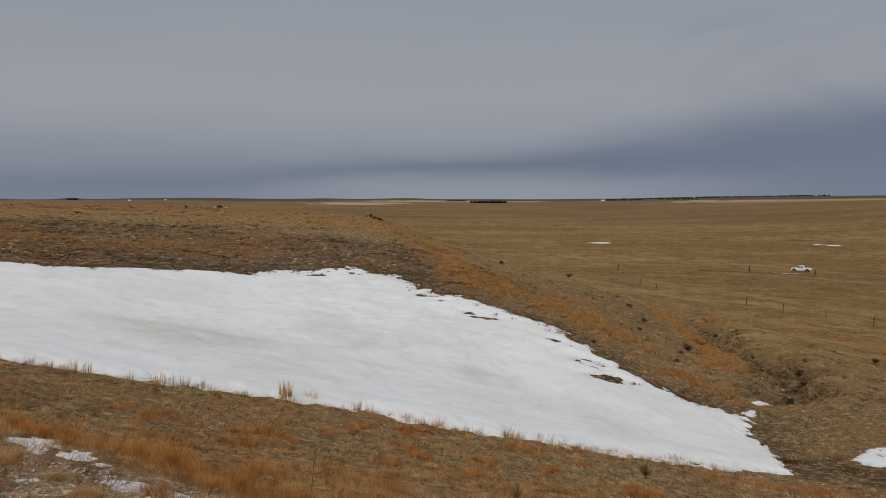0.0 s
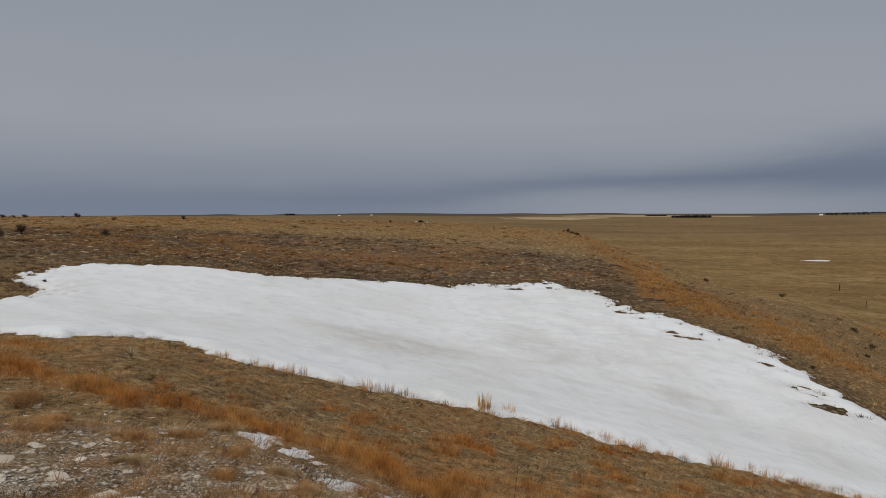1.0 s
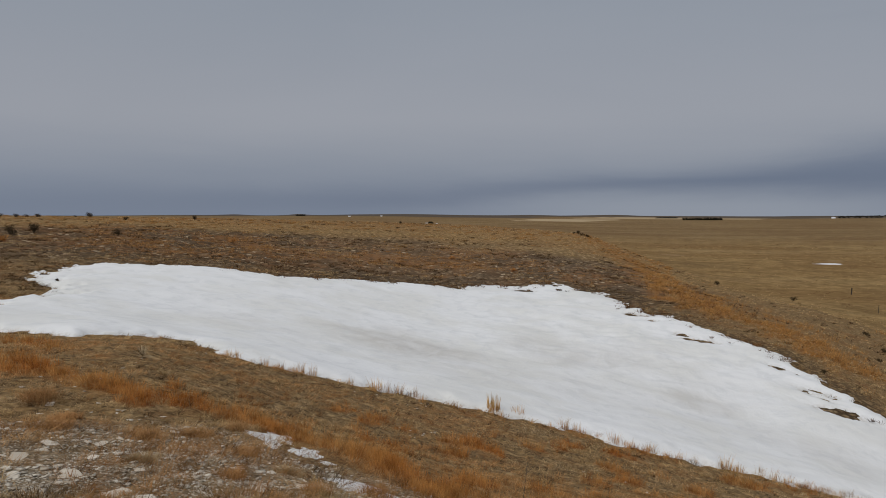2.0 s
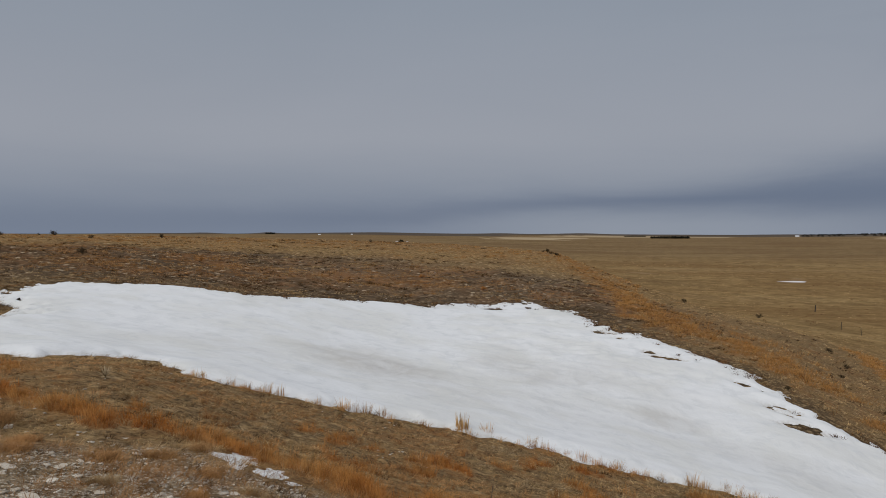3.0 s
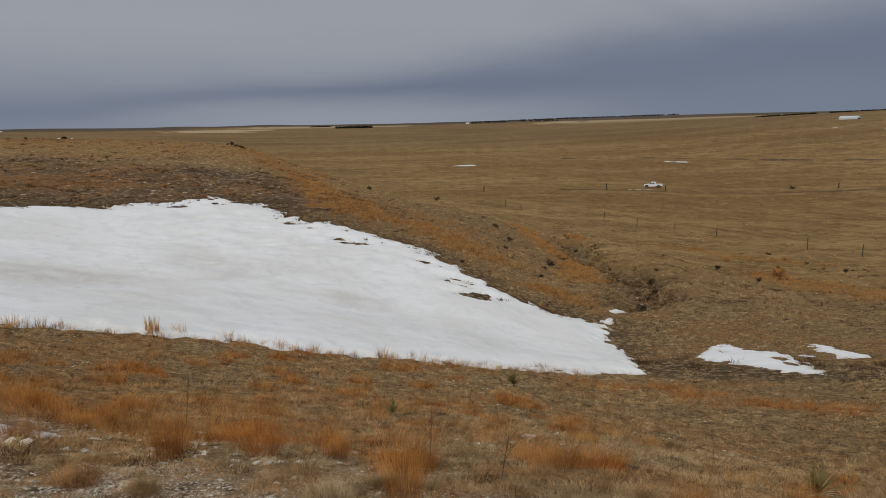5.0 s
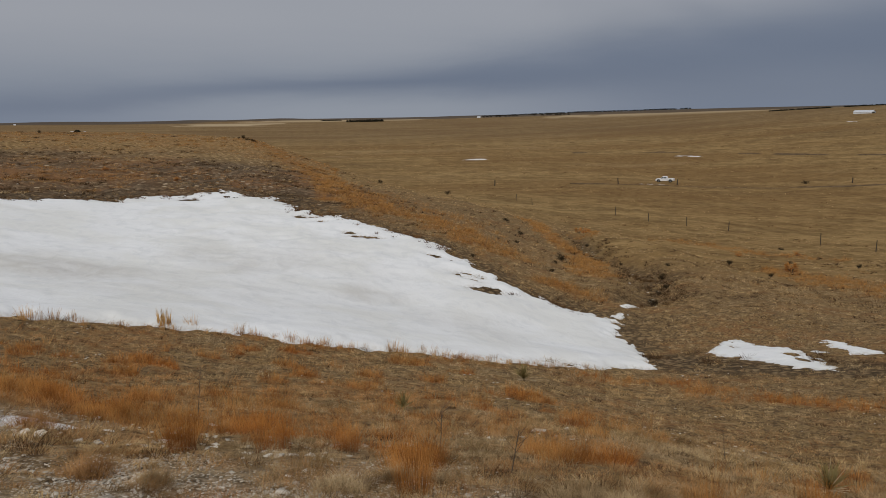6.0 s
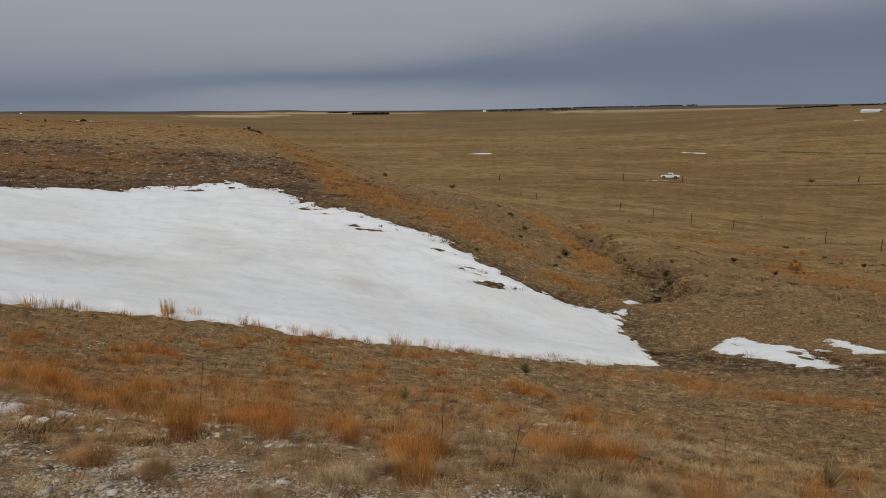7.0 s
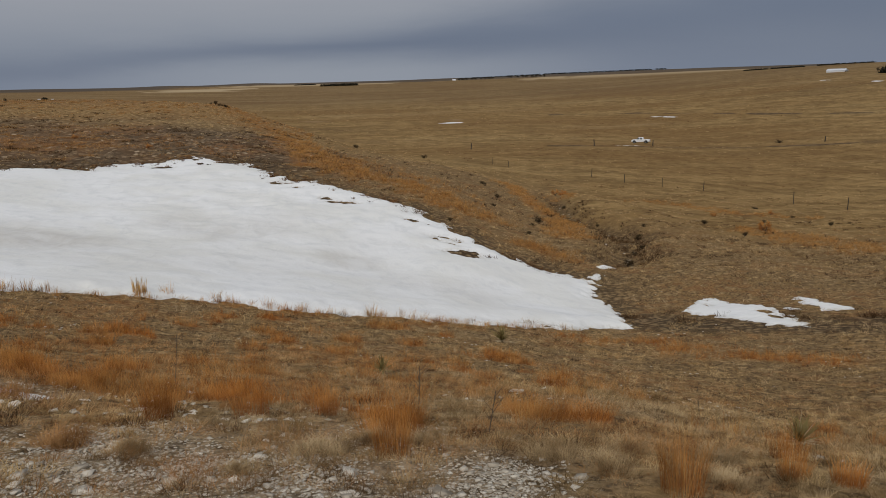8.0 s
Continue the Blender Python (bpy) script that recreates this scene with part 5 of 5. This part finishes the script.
def shrub_template(seed, mat):
    """A low, uneven shrub one metre across."""
    rng = np.random.default_rng(seed)
    shrub = new("shrub")
    a = rng.uniform(0, 2 * np.pi, 13)
    centres = np.stack([np.cos(a) * rng.uniform(0.05, 0.42, 13), np.sin(a) * rng.uniform(0.05, 0.42, 13), rng.uniform(0.12, 0.50, 13)], 1)
    bm = bmesh.new()
    for c in centres:
        limb_bm(bm, (0, 0, -0.05), c, 0.018, 0.006)
    part("woody_base", bm, TWIG, shrub)
    points, tris, along = leaf_cloud(rng, 520, centres, 0.085, 0.07)
    part_mesh("foliage", raw_mesh("foliage", points, tris, mat, along), shrub)
    return shrub


def shrubs():
    rng = random.Random(70)
    dark = "dark leafless shrub on dry grass"
    rusty = "low rust-brown shrub on dry grass"
    dark_spots = [(6.9, 92.5, 0.75), (22.0, 137.7, 1.3), (13.6, 57.5, 0.6), (13.1, 51.1, 0.42), (13.3, 42.7, 0.7), (10.7, 35.7, 0.36), (19.0, 48.1, 0.35), (18.1, 39.8, 0.55), (6.6, 34.3, 0.35),
                  (27.6, 50.0, 0.6), (123.9, 187.8, 1.9), (39.8, 57.8, 0.5), (25.9, 42.1, 0.4), (14.6, 32.9, 0.6), (-38.3, 40.2, 0.85), (-38.0, 41.8, 0.9), (-33.4, 43.8, 0.75), 
                  (-62.6, 64.6, 0.58), (-61.6, 65.6, 0.68), (-62.3, 67.7, 0.5), (-60.2, 66.9, 0.76), (-57.8, 71.6, 0.83), (-58.9, 70.7, 0.43), (-50.2, 67.3, 0.6), (-46.0, 72.7, 0.65), (-29.6, 91.2, 0.5), (19.4, 42.0, 0.4), (16.8, 36.5, 0.45),
                  (16.0, 35.5, 0.4), (44.0, 70.0, 0.7), (36.0, 48.0, 0.45), (33.5, 52.0, 0.4), (21.0, 60.5, 0.45), (11.2, 44.5, 0.35), (12.0, 39.5, 0.32), (-8.3, 86.2, 0.32), (-7.8, 85.3, 0.6), (-7.4, 84.7, 0.5), (-7.1, 84.2, 0.35), (-6.6, 83.1, 0.55), (-6.3, 82.7, 0.3)]
    rust_spots = [(26.8, 77.3, 1.1), (28.9, 44.7, 0.95), (-27.0, 47.0, 0.6), (-14.0, 55.0, 0.5), (-9.0, 52.0, 0.5), (34.0, 60.0, 0.7), (40.5, 62.0, 0.6), (23.5, 70.0, 0.9), (-35.0, 36.0, 0.9)]
    for mat, label, spots in ((SAGE, dark, dark_spots), (RUST, rusty, rust_spots)):
        models = [shrub_template(80 + k + (10 if mat is RUST else 0), mat) for k in range(3)]
        for k, (x, y, size) in enumerate(spots):
            m = pose(x, y, at_ground(x, y), 0, 0, rng.uniform(0, 360)) @ Matrix.Diagonal((size, size, size * rng.uniform(0.8, 1.15), 1))
            if k < 3:
                models[k].matrix_basis = m
                tagged(models[k], label, "shrub", "shrubs over the hills")
            else:
                copy_thing(models[k % 3], m @ Matrix.Diagonal((*[1 / s for s in models[k % 3].scale], 1)))


# ---- the fence, the pickup and the far farms ----
def fence(name_label, rows, radius):
    rng = random.Random(91)
    line = tagged(new("fence"), name_label, "fence")
    for x, y, tall in rows:
        bm = bmesh.new()
        bmesh.ops.create_cone(bm, segments=8, radius1=radius * rng.uniform(0.9, 1.15), radius2=radius * 0.85, depth=tall + 0.3, cap_ends=True,
                              matrix=Matrix.Translation((0, 0, tall / 2 - 0.15)))
        for v in bm.verts:
            v.co.x += rng.uniform(-0.012, 0.012)
        ob = part("post", bm, POSTWOOD, line)
        ob.matrix_basis = pose(x, y, at_ground(x, y), rng.uniform(-3, 3), rng.uniform(-4, 4))


def wheel(truck, x, y):
    bm = bmesh.new()
    turn = Matrix.Rotation(math.pi / 2, 4, "X")
    bmesh.ops.create_cone(bm, segments=20, radius1=0.40, radius2=0.40, depth=0.26, cap_ends=True, matrix=turn)
    bmesh.ops.bevel(bm, geom=[e for e in bm.edges if abs(e.verts[0].co.y - e.verts[1].co.y) < 0.01], offset=0.04, segments=2, affect="EDGES")
    ob = part("wheel", bm, RUBBER, truck, "black tyre", True)
    ob.matrix_basis = pose(x, y, 0.40)
    bm = bmesh.new()
    bmesh.ops.create_cone(bm, segments=16, radius1=0.17, radius2=0.15, depth=0.285, cap_ends=True, matrix=turn)
    part("rim", bm, CHROME, ob, "bright steel rim")


def profile(bm, line, half, lean=0.0):
    """A body swept across the width from a side outline of (x, z)."""
    left = [bm.verts.new((x, -half + lean * max(0, z - 1.15), z)) for x, z in line]
    right = [bm.verts.new((x, half - lean * max(0, z - 1.15), z)) for x, z in line]
    bm.faces.new(left[::-1])
    bm.faces.new(right)
    for k in range(len(line)):
        j = (k + 1) % len(line)
        bm.faces.new((left[k], left[j], right[j], right[k]))
    bmesh.ops.recalc_face_normals(bm, faces=bm.faces)
    bmesh.ops.bevel(bm, geom=list(bm.edges), offset=0.035, segments=2, affect="EDGES")


def pickup():
    truck = tagged(new("pickup_truck"), "white pickup truck parked side-on on the prairie track", "truck")
    x, y = 95.9, 211.0
    truck.matrix_basis = pose(x, y, at_ground(x, y), 0, 0, 146) @ Matrix.Diagonal((0.9, 0.9, 0.9, 1))
    bm = bmesh.new()
    profile(bm, [(2.70, 0.50), (2.72, 0.95), (2.55, 1.08), (1.35, 1.18), (-0.75, 1.18), (-0.75, 0.45), (1.2, 0.42)], 0.95)
    part("front_body", bm, WHITE, truck)
    bm = bmesh.new()
    profile(bm, [(1.40, 1.16), (0.62, 1.82), (-0.30, 1.86), (-0.72, 1.78), (-0.78, 1.16)], 0.90, 0.22)
    part("cab", bm, WHITE, truck)
    bm = bmesh.new()
    for side in (-1, 1):
        box(bm, (-1.78, side * 0.90, 0.90), (1.98, 0.10, 0.62), 0.02)
    box(bm, (-1.78, 0, 0.62), (1.98, 1.8, 0.08), 0.01)
    part("bed", bm, WHITE, truck)
    bm = bmesh.new()
    box(bm, (-2.76, 0, 0.92), (0.07, 1.86, 0.58), 0.02)
    part("tailgate", bm, WHITE, truck)
    for side in (-1, 1):
        for cx, wide in ((0.62, 0.60), (-0.20, 0.62)):
            bm = bmesh.new()
            box(bm, (cx, side * 0.868, 1.47), (wide, 0.05, 0.40), 0.01)
            part("side_window", bm, GLASS, truck, "dark side window").matrix_basis = pose(0, 0, 0)
        bm = bmesh.new()
        box(bm, (0.95, side * 1.05, 1.25), (0.12, 0.18, 0.18), 0.03)
        part("side_mirror", bm, DARK, truck)
        bm = bmesh.new()
        box(bm, (2.70, side * 0.72, 0.84), (0.06, 0.34, 0.2), 0.02)
        part("headlight", bm, CHROME, truck)
        bm = bmesh.new()
        box(bm, (-2.80, side * 0.84, 0.98), (0.04, 0.14, 0.34), 0.01)
        part("tail_lamp", bm, LAMPRED, truck, "red tail lamp")
        bm = bmesh.new()
        box(bm, (0.10, side * 0.957, 0.98), (0.16, 0.02, 0.035), 0.005)
        part("door_handle", bm, DARK, truck)
    bm = bmesh.new()
    box(bm, (0, 0, 0), (0.03, 1.45, 0.72), 0.01)
    part("windscreen", bm, GLASS, truck, "dark windscreen").matrix_basis = pose(1.03, 0, 1.50, 0, -49, 0)
    for cx in (2.80, -2.88):
        bm = bmesh.new()
        box(bm, (cx, 0, 0.56), (0.14, 1.84, 0.20), 0.03)
        part("bumper", bm, CHROME, truck)
    for cx in (1.85, -1.75):
        for side in (-1, 1):
            # flat dark disc on the body side paints the shade of the wheel well
            bm = bmesh.new()
            bmesh.ops.create_cone(bm, segments=20, radius1=0.50, radius2=0.50, depth=0.03, cap_ends=True, matrix=Matrix.Translation((cx, side * 0.952, 0.50)) @ Matrix.Rotation(math.pi / 2, 4, "X"))
            part("wheel_well_shade", bm, DARK, truck, "flat dark disc painting the shaded wheel well")
            wheel(truck, cx, side * 0.86)


def farm_building(name, label, x, y, turn, length, width, wall_height, rise, door=True):
    house = tagged(new(name), label, "building")
    house.matrix_basis = pose(x, y, at_ground(x, y) - 0.3, 0, 0, turn)
    bm = bmesh.new()
    box(bm, (0, 0, wall_height / 2), (length, width, wall_height))
    for end in (-1, 1):
        ring = [bm.verts.new((end * length / 2, s, z)) for s, z in ((-width / 2, wall_height), (width / 2, wall_height), (0, wall_height + rise - 0.05))]
        inner = [bm.verts.new((end * (length / 2 - 0.2), s, z)) for s, z in ((-width / 2, wall_height), (width / 2, wall_height), (0, wall_height + rise - 0.05))]
        bm.faces.new(ring)
        bm.faces.new(inner[::-1])
        for k in range(3):
            bm.faces.new((ring[k], inner[k], inner[(k + 1) % 3], ring[(k + 1) % 3]))
    part("wall", bm, WHITE, house)
    for side in (-1, 1):
        bm = bmesh.new()
        slope = math.atan2(rise, width / 2)
        box(bm, (0, 0, 0), (length + 0.6, math.hypot(rise, width / 2) + 0.35, 0.12))
        part("roof", bm, ROOFING, house, "pale sheet metal roof").matrix_basis = pose(0, side * width / 4, wall_height + rise / 2 + 0.08, -side * math.degrees(slope))
    if door:
        bm = bmesh.new()
        box(bm, (length / 2 + 0.03, 0, wall_height * 0.46), (0.08, width * 0.82, wall_height * 0.92))
        part("door", bm, DARK, house, "dark open end door")


def far_tree(seed):
    rng = np.random.default_rng(seed)
    tree = new("far_tree")
    centres = np.stack([rng.normal(0, 0.26, 16), rng.normal(0, 0.26, 16), rng.uniform(0.25, 0.95, 16)], 1)
    bm = bmesh.new()
    limb_bm(bm, (0, 0, -0.05), (0, 0, 0.6), 0.05, 0.02)
    for c in centres[:8]:
        limb_bm(bm, (0, 0, 0.2), c, 0.02, 0.008)
    part("trunk", bm, TWIG, tree)
    points, tris, along = leaf_cloud(rng, 420, centres, 0.10, 0.12)
    part_mesh("crown", raw_mesh("crown", points, tris, EVERGREEN, along), tree)
    return tree


def polar(bearing, distance):
    return distance * math.sin(radians(bearing)), distance * math.cos(radians(bearing))


def far_trees():
    rng = random.Random(101)
    models = [far_tree(110 + k) for k in range(3)]
    rows = [(b, 2600, h) for b, h in ((11.75, 6.4), (12.0, 7.2), (12.3, 6.6), (12.65, 6.0), (12.9, 7.2), (13.3, 6.0), (13.6, 6.6), (13.85, 7.2), (14.1, 6.4),
                                      (15.35, 8.0), (15.9, 7.0), (16.3, 7.4), (16.5, 7.6), (16.9, 8.2), (17.2, 6.4), (17.45, 6.2), (17.75, 6.0))]
    for k, (b, d, tall) in enumerate(rows):
        x, y = polar(b, d)
        m = pose(x, y, at_ground(x, y), 0, 0, rng.uniform(0, 360)) @ Matrix.Diagonal((tall * 1.3, tall * 1.3, tall, 1))
        if k < 3:
            models[k].matrix_basis = m
            tagged(models[k], "dark bushy shelter tree far out on the plain", "tree", "shelter row trees")
        else:
            copy_thing(models[k % 3], m @ Matrix.Diagonal((*[1 / s for s in models[k % 3].scale], 1)))


def shelterbelt(low, high, distance, tall, seed, label, thick=6.0, gap=0.8):
    """A far planted wood seen edge-on."""
    rng = np.random.default_rng(seed)
    n = max(8, int(radians(high - low) * distance / gap))
    b = rng.uniform(low, high, n)
    d = distance + rng.uniform(-thick, thick, n)
    x, y = d * np.sin(np.radians(b)), d * np.cos(np.radians(b))
    z = ground(x, y)
    crowns = np.stack([x, y, z], 1)[:, None, :] + np.stack([rng.normal(0, 1.1, (n, 7)), rng.normal(0, 1.1, (n, 7)), rng.uniform(0.1, 1.0, (n, 7)) * tall * rng.uniform(0.6, 1.1, (n, 1))], 2)
    points, tris, along = leaf_cloud(rng, n * 80, crowns.reshape(-1, 3), 0.5, 1.2)
    stuff("shelterbelt", raw_mesh("shelterbelt", points, tris, EVERGREEN, along), label, "trees")


fence("line of weathered wooden posts across the slope", [(32.2, 128.8, 1.2), (33.3, 122.5, 1.2), (43.2, 112.0, 1.25), (44.5, 102.9, 1.2), (47.2, 96.8, 1.25), (51.4, 93.7, 1.25),
                                                          (53.7, 78.1, 1.35), (53.4, 68.9, 1.2)], 0.045)
fence("line of stout posts along the prairie track", [(41.4, 186.7, 1.5), (74.2, 190.7, 1.7), (133.8, 183.2, 1.4), (92.5, 196.0, 1.5)], 0.14)
pickup()
farm_building("farm_shed", "long white farm shed with a dark open end", 384.0, 518.0, -62, 13.0, 5.5, 1.2, 1.2)
farm_building("farmhouse", "small white farmhouse on the skyline", *polar(11.4, 2650), -14, 11.0, 7.0, 2.4, 2.2, False)
farm_building("farmhouse", "tiny white farm building on the west upland", *polar(-16.05, 930), 10, 2.4, 2.0, 0.35, 0.4, False)
farm_building("farmhouse", "tiny white farm building on the west upland", *polar(-15.3, 935), 20, 1.6, 1.6, 0.3, 0.35, False)
farm_building("farmhouse", "tiny white farm building on the western skyline ridge", *polar(-21.6, 2080), 20, 6.0, 5.0, 1.6, 1.2, False)
farm_building("farmhouse", "tiny white farm building on the western skyline ridge", *polar(-19.3, 2150), 20, 5.0, 4.0, 1.5, 1.1, False)
far_trees()
shelterbelt(2.0, 4.6, 2000, 5.5, 131, "dark low shelterbelt of trees on the far plain")
shelterbelt(0.2, 1.6, 2300, 1.6, 132, "thin distant wood on the skyline")
shelterbelt(31.0, 34.6, 1250, 1.0, 133, "dark distant tree line on the rise")
shelterbelt(35.4, 38.6, 1250, 1.3, 134, "thin distant tree line on the rise")
shelterbelt(38.9, 44.0, 600, 3.0, 135, "dark brush line on the far rise")
# not a wood: leaf mass added in place of a flat-topped knob
shelterbelt(-25.4, -24.7, 2600, 5.5, 136, "dark leaf mass standing in for a flat-topped skyline knob")
shelterbelt(-15.8, -15.75, 932, 0.8, 138, "dark clump of yard trees by the farm", 2.0)
shelterbelt(11.8, 26.0, 3300, 4.5, 137, "dark wooded line on the far skyline", 30.0, 1.6)
shrubs()
yucca(3.97, 5.39, 0.26, 80, 141, "grey-green yucca rosette with bleached lower leaves")
yucca(0.93, 9.76, 0.26, 36, 142, "small dark narrow yucca in dry grass", 1.0)
yucca(4.35, 16.7, 0.40, 60, 143, "green-brown yucca clump near the snow")
yucca(-8.0, 11.0, 0.20, 40, 144, "half-dead yucca with pale bleached leaves", 0.08)
weed_stalk(0.76, 5.26, 0.42, 151)
weed_stalk(1.02, 4.18, 0.30, 152)
weed_stalk(-1.31, 7.63, 0.55, 153)
weed_stalk(4.3, 7.62, 0.42, 154)
straw_clumps()
bluestem_clumps()
domes()
rocks()
tussocks()
short_grass()
hill_grass()
gully_growth()
plain_grass()
bunch_grass()
scrub_gap_shade()
rust_grass()
russet_growth()
snow_flecks()
gravel()
